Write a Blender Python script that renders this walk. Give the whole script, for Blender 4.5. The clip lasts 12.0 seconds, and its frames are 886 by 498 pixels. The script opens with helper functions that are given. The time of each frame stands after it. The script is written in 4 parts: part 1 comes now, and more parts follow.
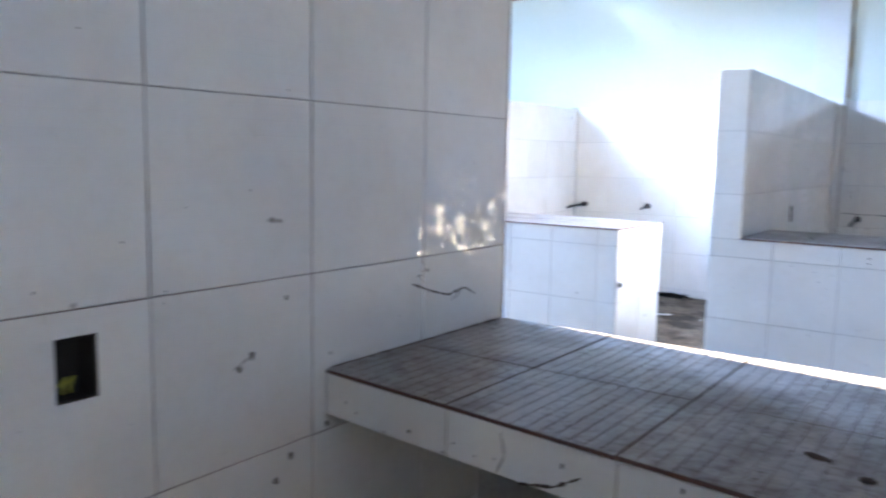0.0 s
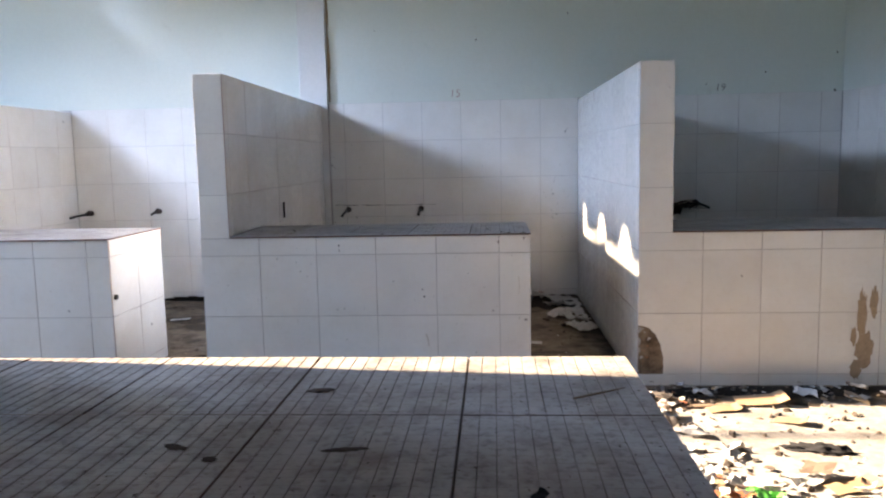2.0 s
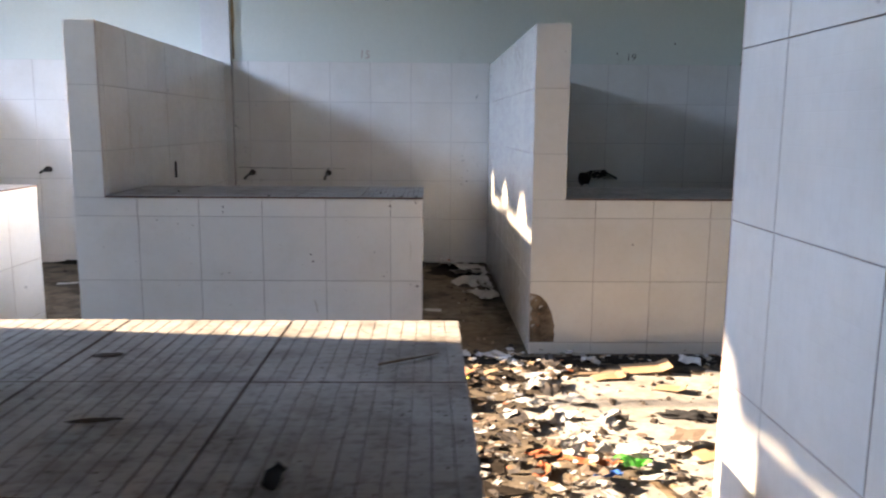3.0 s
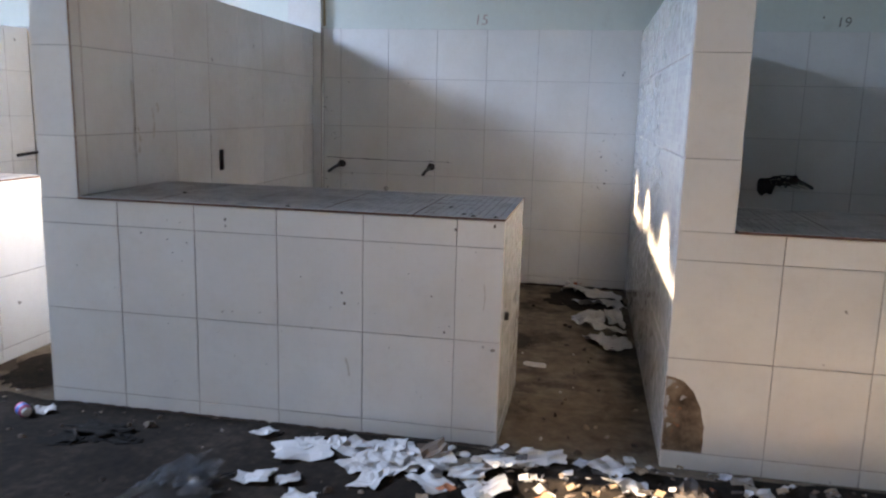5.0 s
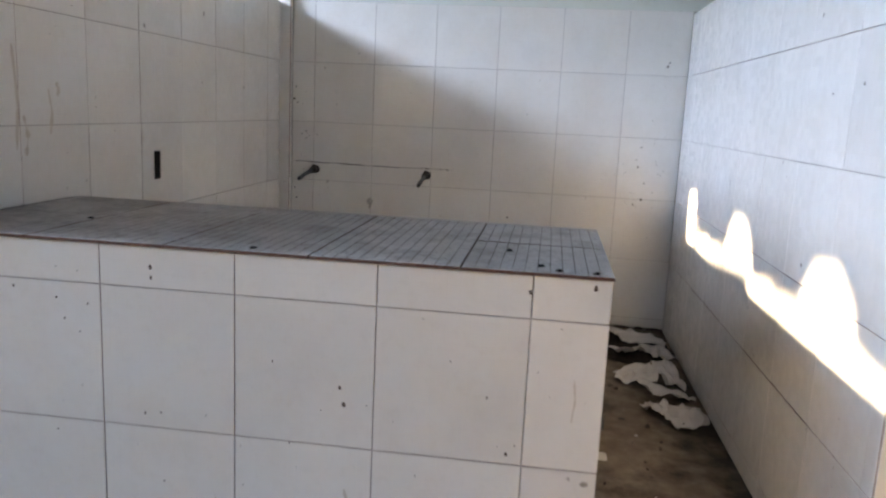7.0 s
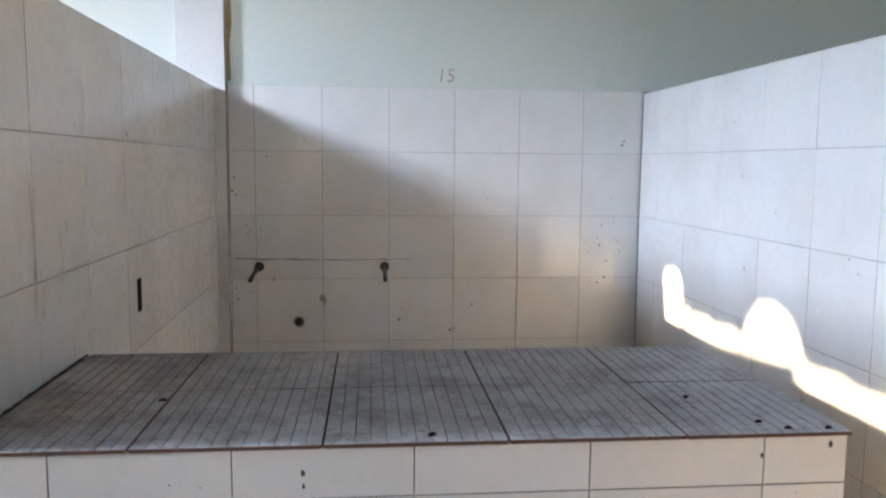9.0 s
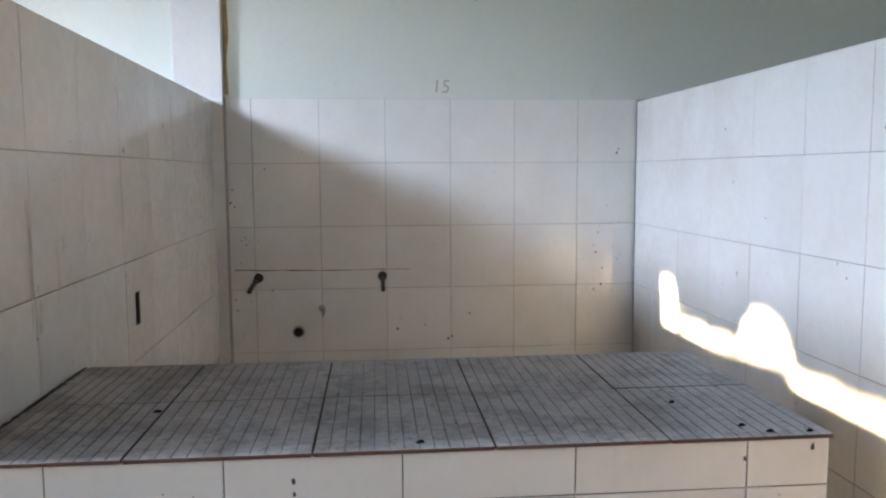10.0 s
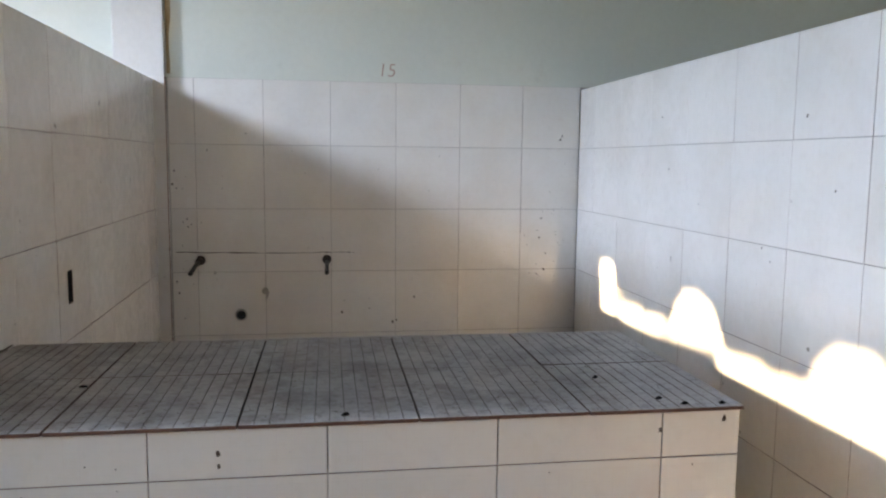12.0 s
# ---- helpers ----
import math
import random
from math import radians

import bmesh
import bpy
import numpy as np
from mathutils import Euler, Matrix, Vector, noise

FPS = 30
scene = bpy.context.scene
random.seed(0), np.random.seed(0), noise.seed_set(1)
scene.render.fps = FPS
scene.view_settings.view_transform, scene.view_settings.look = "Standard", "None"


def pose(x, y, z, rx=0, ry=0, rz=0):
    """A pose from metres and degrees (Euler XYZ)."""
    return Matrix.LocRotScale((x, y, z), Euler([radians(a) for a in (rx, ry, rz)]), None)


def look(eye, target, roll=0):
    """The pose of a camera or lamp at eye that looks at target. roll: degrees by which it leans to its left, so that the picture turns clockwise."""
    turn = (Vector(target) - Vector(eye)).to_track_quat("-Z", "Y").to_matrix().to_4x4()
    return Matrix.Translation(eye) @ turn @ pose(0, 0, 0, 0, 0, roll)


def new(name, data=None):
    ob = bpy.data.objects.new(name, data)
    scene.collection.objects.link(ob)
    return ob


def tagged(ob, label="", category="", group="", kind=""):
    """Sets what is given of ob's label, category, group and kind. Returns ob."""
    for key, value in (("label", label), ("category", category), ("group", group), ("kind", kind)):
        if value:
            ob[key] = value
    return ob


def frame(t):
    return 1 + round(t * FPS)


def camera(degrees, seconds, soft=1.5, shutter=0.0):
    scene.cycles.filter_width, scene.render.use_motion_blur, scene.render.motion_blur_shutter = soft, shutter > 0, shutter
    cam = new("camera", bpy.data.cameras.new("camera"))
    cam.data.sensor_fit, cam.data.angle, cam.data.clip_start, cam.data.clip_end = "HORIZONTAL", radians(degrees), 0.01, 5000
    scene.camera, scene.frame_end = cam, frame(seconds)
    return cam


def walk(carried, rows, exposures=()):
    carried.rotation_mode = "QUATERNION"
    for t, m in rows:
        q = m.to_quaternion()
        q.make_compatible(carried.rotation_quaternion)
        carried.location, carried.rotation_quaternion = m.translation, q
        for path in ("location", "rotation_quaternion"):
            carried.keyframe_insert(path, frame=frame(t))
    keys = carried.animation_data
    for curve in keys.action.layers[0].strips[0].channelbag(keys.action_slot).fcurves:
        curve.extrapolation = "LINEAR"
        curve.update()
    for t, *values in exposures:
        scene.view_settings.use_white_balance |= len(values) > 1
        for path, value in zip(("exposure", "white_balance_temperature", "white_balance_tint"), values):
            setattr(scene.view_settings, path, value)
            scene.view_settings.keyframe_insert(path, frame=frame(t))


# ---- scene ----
cam = camera(59.8, 12.0, soft=2.1, shutter=0.4)
PATH = [
    (0, (1.032, -7.055, 1.265), (-0.149, -5.458, 1.027), 1.0),
    (0.5, (1.12, -6.986, 1.266), (0.265, -5.192, 1.042), -0.1),
    (1, (1.218, -6.974, 1.277), (0.735, -5.046, 1.054), -0.7),
    (1.5, (1.3, -6.976, 1.276), (1.08, -4.999, 1.065), -1.6),
    (2, (1.342, -6.97, 1.276), (1.208, -4.988, 1.039), -1.2),
    (2.5, (1.432, -6.934, 1.259), (1.361, -4.953, 0.992), -1.6),
    (2.7, (1.484, -6.919, 1.247), (1.47, -4.944, 0.93), -1.1),
    (4.3, (1.844, -6.053, 1.218), (1.785, -4.079, 0.906), 7.6),
    (4.5, (1.845, -5.885, 1.232), (1.614, -3.93, 0.878), 5.4),
    (5, (1.83, -5.432, 1.231), (1.457, -3.5, 0.872), 1.5),
    (5.5, (1.782, -5.064, 1.234), (1.405, -3.141, 0.834), 1.6),
    (6, (1.704, -4.81, 1.231), (1.115, -2.945, 0.811), 3.0),
    (6.5, (1.552, -4.598, 1.211), (1.03, -2.723, 0.75), 2.1),
    (6.7, (1.494, -4.53, 1.19), (1.107, -2.61, 0.775), 1.8),
    (8.3, (0.745, -4.094, 1.251), (0.71, -2.112, 0.988), 4.3),
    (8.5, (0.67, -4.123, 1.281), (0.779, -2.144, 1.014), 2.7),
    (9, (0.604, -4.155, 1.366), (0.792, -2.176, 1.148), 0.5),
    (9.5, (0.595, -4.183, 1.398), (0.764, -2.198, 1.218), 0.3),
    (10, (0.637, -4.191, 1.375), (0.815, -2.208, 1.178), -0.3),
    (10.5, (0.666, -4.228, 1.375), (0.967, -2.262, 1.158), 1.0),
    (11, (0.669, -4.225, 1.369), (1.005, -2.269, 1.117), 0.7),
    (11.5, (0.66, -4.218, 1.369), (0.946, -2.252, 1.138), 0.8),
    (12, (0.689, -4.224, 1.353), (0.983, -2.259, 1.127), 0.6),
]
BASE = 3.2
LIGHT = [(0.0, 0.62, 6200, 15), (0.5, 0.3, 6600, 16), (1.0, 0.02, 6800, 17), (2.0, -0.25, 7300, 18), (2.7, -0.35, 7500, 18), (4.3, -0.85, 7400, 18), (4.6, -0.72, 7400, 18), (5.2, -0.1, 7500, 17), (6.0, 0.1, 7800, 17), (8.3, 0.22, 8200, 17), (9.5, 0.15, 8300, 16), (11.0, -0.02, 8700, 17), (12.0, -0.05, 8900, 17)]
walk(cam, [(t, look(eye, target, roll)) for t, eye, target, roll in PATH], [(t, BASE + stops, kelvin, tint) for t, stops, kelvin, tint in LIGHT])

# ---- light ----
SUN = Vector((1.0, -0.1, -0.503)).normalized()
world = bpy.data.worlds.new("sky")
scene.world = world
world.use_nodes = True
sky = world.node_tree.nodes.new("ShaderNodeTexSky")
sky.sky_type = "NISHITA"
sky.sun_disc = False
sky.sun_elevation = radians(26.7)
sky.sun_rotation = math.atan2(-SUN.x, -SUN.y)
sky.dust_density = 0.0
sky.ozone_density = 3.0
backdrop_node = world.node_tree.nodes["Background"]
world.node_tree.links.new(sky.outputs[0], backdrop_node.inputs[0])
backdrop_node.inputs[1].default_value = 0.1
sun_data = bpy.data.lights.new("sun", "SUN")
sun_data.energy, sun_data.angle, sun_data.color = 5.0, radians(1.0), (1.0, 0.87, 0.66)
sun = new("sun", sun_data)
sun.matrix_world = look((-20, 1, 12), Vector((-20, 1, 12)) + SUN)
# added area lamp standing in for open-sky daylight over the gap in the roof
glow = bpy.data.lights.new("roof_gap_daylight", "AREA")
glow.shape, glow.size, glow.size_y, glow.spread = "RECTANGLE", 1.0, 2.6, radians(110)
glow.energy, glow.color = 130.0, (0.44, 0.63, 1.0)
gap_lamp = new("roof_gap_daylight", glow)
gap_lamp.matrix_world = look((-6.5, -2.7, 4.7), (1.0, -1.2, 1.5))

# added blue panel lamp standing in for sky above the gap's south end
overhead = bpy.data.lights.new("roof_gap_sky", "AREA")
overhead.shape, overhead.size, overhead.size_y = "RECTANGLE", 2.2, 4.4
overhead.energy, overhead.color = 24.0, (0.3, 0.54, 1.0)
sky_panel = new("roof_gap_sky", overhead)
sky_panel.matrix_world = pose(-4.1, -5.6, 3.5, 0, 0, 0)


# ---- materials ----
def material(name):
    m = bpy.data.materials.new(name)
    m.use_nodes = True
    return m, m.node_tree.nodes, m.node_tree.links, m.node_tree.nodes["Principled BSDF"]


def noise_node(n, l, vec, scale, detail=5.0, rough=0.55):
    t = n.new("ShaderNodeTexNoise")
    t.inputs["Scale"].default_value, t.inputs["Detail"].default_value, t.inputs["Roughness"].default_value = scale, detail, rough
    if vec is not None:
        l.new(vec, t.inputs["Vector"])
    return t.outputs["Fac"]


def ramp(n, l, fac, stops):
    r = n.new("ShaderNodeValToRGB")
    while len(r.color_ramp.elements) < len(stops):
        r.color_ramp.elements.new(0.5)
    for e, (p, c) in zip(r.color_ramp.elements, stops):
        e.position, e.color = p, (*c, 1) if len(c) == 3 else c
    l.new(fac, r.inputs[0])
    return r.outputs[0]


def mix(n, l, fac, a, b, mode="MIX"):
    x = n.new("ShaderNodeMix")
    x.data_type, x.blend_type = "RGBA", mode
    for sock, v in ((x.inputs["Factor"], fac), (x.inputs["A"], a), (x.inputs["B"], b)):
        if hasattr(v, "is_linked"):
            l.new(v, sock)
        elif isinstance(v, (int, float)):
            sock.default_value = v
        else:
            sock.default_value = (*v, 1)
    return x.outputs["Result"]


def maths(n, l, op, a, b=None):
    x = n.new("ShaderNodeMath")
    x.operation = op
    for sock, v in zip(x.inputs, (a, b)):
        if v is None:
            continue
        if hasattr(v, "is_linked"):
            l.new(v, sock)
        else:
            sock.default_value = v
    return x.outputs[0]


def bump(n, l, height, strength, distance, normal=None):
    b = n.new("ShaderNodeBump")
    b.inputs["Strength"].default_value, b.inputs["Distance"].default_value = strength, distance
    l.new(height, b.inputs["Height"])
    if normal is not None:
        l.new(normal, b.inputs["Normal"])
    return b.outputs["Normal"]


GREY = lambda v: (v, v, v)


def glazed(name, base, dirt, dirt_amount, cell=0.0285, groove_dirt=0.0, gloss=0.02, wide=1.0, blotch=0.0):
    """Glazed tile with an embossed pattern of small squares, each catching the light a little differently."""
    m, n, l, p = material(name)
    tc, geo, info = n.new("ShaderNodeTexCoord"), n.new("ShaderNodeNewGeometry"), n.new("ShaderNodeObjectInfo")
    pos = geo.outputs["Position"]
    shift = n.new("ShaderNodeVectorMath")
    shift.operation = "ADD"
    l.new(tc.outputs["Object"], shift.inputs[0])
    shift.inputs[1].default_value = (10 * cell + cell / 2, 10 * cell + cell / 2, 5.0)
    brick = n.new("ShaderNodeTexBrick")
    brick.offset, brick.squash = 0.0, 1.0
    l.new(shift.outputs[0], brick.inputs["Vector"])
    for key, v in (("Scale", 1.0), ("Mortar Size", 0.0011 if wide > 1 else 0.0013), ("Mortar Smooth", 0.6), ("Bias", 0.0), ("Brick Width", cell * wide), ("Row Height", cell)):
        brick.inputs[key].default_value = v
    brick.inputs["Color1"].default_value, brick.inputs["Color2"].default_value = (0, 0, 0, 1), (1, 1, 1, 1)
    cellv = n.new("ShaderNodeVectorMath")
    cellv.operation = "DIVIDE"
    l.new(shift.outputs[0], cellv.inputs[0])
    cellv.inputs[1].default_value = (cell, cell, 10.0)
    flo = n.new("ShaderNodeVectorMath")
    flo.operation = "FLOOR"
    l.new(cellv.outputs[0], flo.inputs[0])
    wn = n.new("ShaderNodeTexWhiteNoise")
    wn.noise_dimensions = "4D"
    l.new(flo.outputs[0], wn.inputs["Vector"])
    l.new(info.outputs["Random"], wn.inputs["W"])
    half = n.new("ShaderNodeVectorMath")
    half.operation = "SUBTRACT"
    l.new(wn.outputs["Color"], half.inputs[0])
    half.inputs[1].default_value = (0.5, 0.5, 0.5)
    tilt = n.new("ShaderNodeVectorMath")
    tilt.operation = "SCALE"
    l.new(half.outputs[0], tilt.inputs[0])
    tilt.inputs["Scale"].default_value = 0.055
    nadd = n.new("ShaderNodeVectorMath")
    nadd.operation = "ADD"
    l.new(geo.outputs["Normal"], nadd.inputs[0])
    l.new(tilt.outputs[0], nadd.inputs[1])
    grime = noise_node(n, l, pos, 2.3, 8.0, 0.62)
    fine = noise_node(n, l, pos, 38.0, 4.0, 0.6)
    specks = noise_node(n, l, pos, 17.0, 2.0, 0.5)
    mask = maths(n, l, "MULTIPLY", ramp(n, l, grime, [(0.42, GREY(0.0)), (0.75, GREY(1.0))]), dirt_amount)
    tint = mix(n, l, info.outputs["Random"], base, tuple(c * 0.94 for c in base))
    col = mix(n, l, mask, tint, dirt)
    col = mix(n, l, maths(n, l, "MULTIPLY", ramp(n, l, fine, [(0.5, GREY(0.0)), (0.8, GREY(1.0))]), 0.25 * dirt_amount + 0.04), col, dirt)
    col = mix(n, l, maths(n, l, "MULTIPLY", ramp(n, l, specks, [(0.76, GREY(0.0)), (0.79, GREY(1.0))]), 0.7), col, (0.12, 0.09, 0.07))
    if blotch:
        b1, b2 = noise_node(n, l, pos, 7.5, 7.0, 0.68), noise_node(n, l, pos, 60.0, 5.0, 0.7)
        col = mix(n, l, maths(n, l, "MULTIPLY", ramp(n, l, b1, [(0.47, GREY(0.0)), (0.62, GREY(1.0))]), blotch), col, tuple(c * 0.62 for c in dirt))
        col = mix(n, l, maths(n, l, "MULTIPLY", ramp(n, l, b2, [(0.52, GREY(0.0)), (0.68, GREY(1.0))]), blotch), col, tuple(c * 0.45 for c in dirt))
        b3 = noise_node(n, l, pos, 13.0, 8.0, 0.75)
        col = mix(n, l, maths(n, l, "MULTIPLY", ramp(n, l, b3, [(0.57, GREY(0.0)), (0.66, GREY(1.0))]), 0.55 * blotch), col, tuple(min(1, c * 1.25) for c in base))
    groove = brick.outputs["Fac"]
    col = mix(n, l, maths(n, l, "MULTIPLY", groove, 0.012 + groove_dirt), col, (0.13, 0.1, 0.08))
    l.new(col, p.inputs["Base Color"])
    r = maths(n, l, "ADD", maths(n, l, "MULTIPLY", maths(n, l, "POWER", wn.outputs["Value"], 2.0), 0.03), gloss)
    r = maths(n, l, "ADD", r, maths(n, l, "MULTIPLY", groove, 0.2))
    r = maths(n, l, "ADD", r, maths(n, l, "MULTIPLY", mask, 0.12))
    p.inputs["Roughness"].default_value, p.inputs["Specular IOR Level"].default_value = 0.6, 0.0
    l.new(r, p.inputs["Coat Roughness"])
    p.inputs["Coat Weight"].default_value, p.inputs["Coat IOR"].default_value = 1.0, 1.5 if gloss < 0.1 else 1.4
    h = maths(n, l, "SUBTRACT", maths(n, l, "MULTIPLY", fine, 0.1 if gloss > 0.1 else 0.02), groove)
    l.new(bump(n, l, h, 0.2, 0.0012), p.inputs["Normal"])
    l.new(bump(n, l, h, 0.2, 0.0012, nadd.outputs[0]), p.inputs["Coat Normal"])
    return m


def rough_surface(name, stops, scale, big, bump_d, rough=0.9, extra=None, extra_scale=1.0, extra_edge=(0.5, 0.6), extra_amount=0.8):
    m, n, l, p = material(name)
    pos = n.new("ShaderNodeNewGeometry").outputs["Position"]
    fine, wide = noise_node(n, l, pos, scale, 8.0, 0.65), noise_node(n, l, pos, big, 6.0, 0.6)
    col = ramp(n, l, maths(n, l, "ADD", maths(n, l, "MULTIPLY", fine, 0.45), maths(n, l, "MULTIPLY", wide, 0.55)), stops)
    if extra:
        e = noise_node(n, l, pos, extra_scale, 7.0, 0.62)
        col = mix(n, l, maths(n, l, "MULTIPLY", ramp(n, l, e, [(extra_edge[0], GREY(0.0)), (extra_edge[1], GREY(1.0))]), extra_amount), col, extra)
    l.new(col, p.inputs["Base Color"])
    p.inputs["Roughness"].default_value = rough
    p.inputs["Specular IOR Level"].default_value = 0.5 if rough < 0.8 else 0.12
    l.new(bump(n, l, fine, 0.6, bump_d), p.inputs["Normal"])
    return m


def plain(name, colour, rough=0.6, metal=0.0, vary=0.25, scale=25.0, bump_d=0.001):
    m, n, l, p = material(name)
    pos = n.new("ShaderNodeTexCoord").outputs["Object"]
    f = noise_node(n, l, pos, scale, 5.0, 0.6)
    l.new(mix(n, l, f, tuple(c * (1 - vary) for c in colour), tuple(min(1, c * (1 + vary)) for c in colour)), p.inputs["Base Color"])
    p.inputs["Roughness"].default_value, p.inputs["Metallic"].default_value = rough, metal
    p.inputs["Specular IOR Level"].default_value = 0.5 if rough < 0.8 else 0.15
    l.new(bump(n, l, f, 0.4, bump_d), p.inputs["Normal"])
    return m


def islands(name, stops, rough=0.8):
    m, n, l, p = material(name)
    g = n.new("ShaderNodeNewGeometry")
    r = n.new("ShaderNodeValToRGB")
    r.color_ramp.interpolation = "CONSTANT"
    while len(r.color_ramp.elements) < len(stops):
        r.color_ramp.elements.new(0.5)
    for e, (q, c) in zip(r.color_ramp.elements, stops):
        e.position, e.color = q, (*c, 1)
    l.new(g.outputs["Random Per Island"], r.inputs[0])
    f = noise_node(n, l, g.outputs["Position"], 40.0, 5.0, 0.6)
    l.new(mix(n, l, maths(n, l, "MULTIPLY", ramp(n, l, f, [(0.45, GREY(0.0)), (0.7, GREY(1.0))]), 0.45), r.outputs[0], (0.16, 0.12, 0.09)), p.inputs["Base Color"])
    p.inputs["Roughness"].default_value = rough
    return m


GLAZE = glazed("white_glaze", (0.77, 0.75, 0.71), (0.42, 0.35, 0.26), 0.26)
TOP_GLAZE = glazed("worn_counter_glaze", (0.42, 0.4, 0.38), (0.175, 0.13, 0.1), 0.7, groove_dirt=0.35, gloss=0.3, wide=40.0, blotch=0.55)
GROOVE = rough_surface("grime_in_grooves", [(0.44, (0.05, 0.038, 0.03)), (0.56, (0.3, 0.275, 0.25))], 9, 2.6, 0.0005)
JOINT = rough_surface("black_joint_grime", [(0.35, (0.05, 0.04, 0.033)), (0.65, (0.12, 0.1, 0.085))], 30, 5, 0.0005)
TERRACOTTA = plain("terracotta_body", (0.13, 0.07, 0.055), 0.85)
BISCUIT = plain("tile_biscuit", (0.27, 0.18, 0.14), 0.85)
GROUT = rough_surface("dirty_grout", [(0.3, (0.3, 0.28, 0.26)), (0.7, (0.46, 0.44, 0.42))], 60, 4, 0.001)
PAINT = rough_surface("pale_green_paint", [(0.3, (0.59, 0.62, 0.555)), (0.7, (0.66, 0.69, 0.625))], 30, 0.9, 0.0006, 0.7, extra=(0.46, 0.45, 0.38), extra_scale=3.0, extra_edge=(0.62, 0.74), extra_amount=0.4)
PLASTER = rough_surface("white_plaster", [(0.3, (0.6, 0.59, 0.56)), (0.7, (0.7, 0.69, 0.66))], 35, 1.5, 0.0008, 0.75, extra=(0.4, 0.33, 0.24), extra_scale=4.0, extra_edge=(0.64, 0.75), extra_amount=0.4)
PILASTER_SHADE = rough_surface("pilaster_shade_brown", [(0.35, (0.26, 0.17, 0.085)), (0.65, (0.46, 0.37, 0.23))], 40, 6, 0.0005)
CONCRETE = rough_surface("dirty_concrete_floor", [(0.32, (0.07, 0.052, 0.038)), (0.5, (0.16, 0.125, 0.09)), (0.7, (0.28, 0.235, 0.185))], 14, 1.3, 0.004, 0.88, extra=(0.03, 0.023, 0.018), extra_scale=2.6, extra_edge=(0.47, 0.6), extra_amount=0.85)
MORTAR = rough_surface("broken_mortar", [(0.32, (0.06, 0.043, 0.03)), (0.5, (0.19, 0.135, 0.09)), (0.7, (0.34, 0.26, 0.19))], 30, 9, 0.006, 0.95, extra=(0.45, 0.17, 0.08), extra_scale=14.0, extra_edge=(0.6, 0.66), extra_amount=0.8)
ROOFING = rough_surface("old_roof_sheet", [(0.3, (0.1, 0.07, 0.06)), (0.7, (0.2, 0.15, 0.125))], 18, 2, 0.001, 0.7)
TIMBER = rough_surface("grey_timber", [(0.3, (0.13, 0.09, 0.06)), (0.7, (0.28, 0.2, 0.14))], 40, 5, 0.002)
EARTH = rough_surface("sandy_ground", [(0.3, (0.2, 0.15, 0.1)), (0.7, (0.36, 0.28, 0.2))], 3, 0.2, 0.01)
BLACK = plain("black_plastic", (0.02, 0.018, 0.016), 0.5)
IRON = plain("corroded_iron", (0.05, 0.035, 0.03), 0.6, 0.6)
CHROME = plain("dull_chrome", (0.45, 0.43, 0.4), 0.35, 1.0)
DARK = plain("dark_recess", (0.03, 0.027, 0.025), 0.9)
SOOT = plain("dark_dirt", (0.011, 0.009, 0.007), 0.95, vary=0.5, scale=60)
PAPER = plain("dirty_white_paper", (0.5, 0.48, 0.46), 0.85, vary=0.25, scale=14)
CARD = plain("tan_cardboard", (0.3, 0.2, 0.12), 0.85, vary=0.25, scale=12)
CLAY = plain("orange_clay", (0.38, 0.125, 0.06), 0.85, vary=0.3, scale=20)
RAG = plain("black_rag", (0.028, 0.027, 0.028), 0.95, vary=0.5, scale=50)
YELLOW = plain("yellow_paper", (0.65, 0.62, 0.12), 0.7)
GREEN = plain("green_plastic", (0.1, 0.45, 0.08), 0.4)
BLUE = plain("blue_plastic", (0.05, 0.16, 0.5), 0.4)
INK = plain("red_brown_pencil", (0.42, 0.28, 0.23), 0.8)
SCRATCH = plain("dark_scratch", (0.1, 0.085, 0.07), 0.9)
LITTER = islands("mixed_litter", [(0.0, (0.46, 0.45, 0.44)), (0.28, (0.32, 0.3, 0.27)), (0.42, (0.25, 0.17, 0.1)), (0.58, (0.04, 0.032, 0.028)), (0.78, (0.13, 0.09, 0.065)), (0.93, (0.48, 0.16, 0.07)), (0.965, (0.3, 0.3, 0.32))])
CRUMBS = islands("dark_crumbs", [(0.0, (0.05, 0.038, 0.03)), (0.45, (0.12, 0.09, 0.065)), (0.75, (0.26, 0.2, 0.15)), (0.92, (0.5, 0.47, 0.43))], 0.95)
m, n, l, p = material("clear_plastic_film")
p.inputs["Base Color"].default_value = (0.16, 0.17, 0.18, 1)
p.inputs["Roughness"].default_value = 0.08
p.inputs["Alpha"].default_value = 0.2
FILM = m


# ---- builders ----
def part(name, bm, mats, parent=None, label="", smooth=False):
    """Links a bmesh as one mesh object, under parent if given."""
    me = bpy.data.meshes.new(name)
    bm.to_mesh(me)
    bm.free()
    for q in (mats if isinstance(mats, (list, tuple)) else [mats]):
        me.materials.append(q)
    if smooth:
        for f in me.polygons:
            f.use_smooth = True
    ob = new(name, me)
    if parent is not None:
        ob.parent = parent
    return tagged(ob, label)


def add_box(bm, x0, x1, y0, y1, z0, z1, bevel=0.0):
    made = bmesh.ops.create_cube(bm, size=1.0, matrix=Matrix.Translation(((x0 + x1) / 2, (y0 + y1) / 2, (z0 + z1) / 2)) @ Matrix.Diagonal((x1 - x0, y1 - y0, z1 - z0, 1)))
    if bevel:
        edges = list({e for v in made["verts"] for e in v.link_edges})
        bmesh.ops.bevel(bm, geom=edges, offset=bevel, segments=1, affect="EDGES")


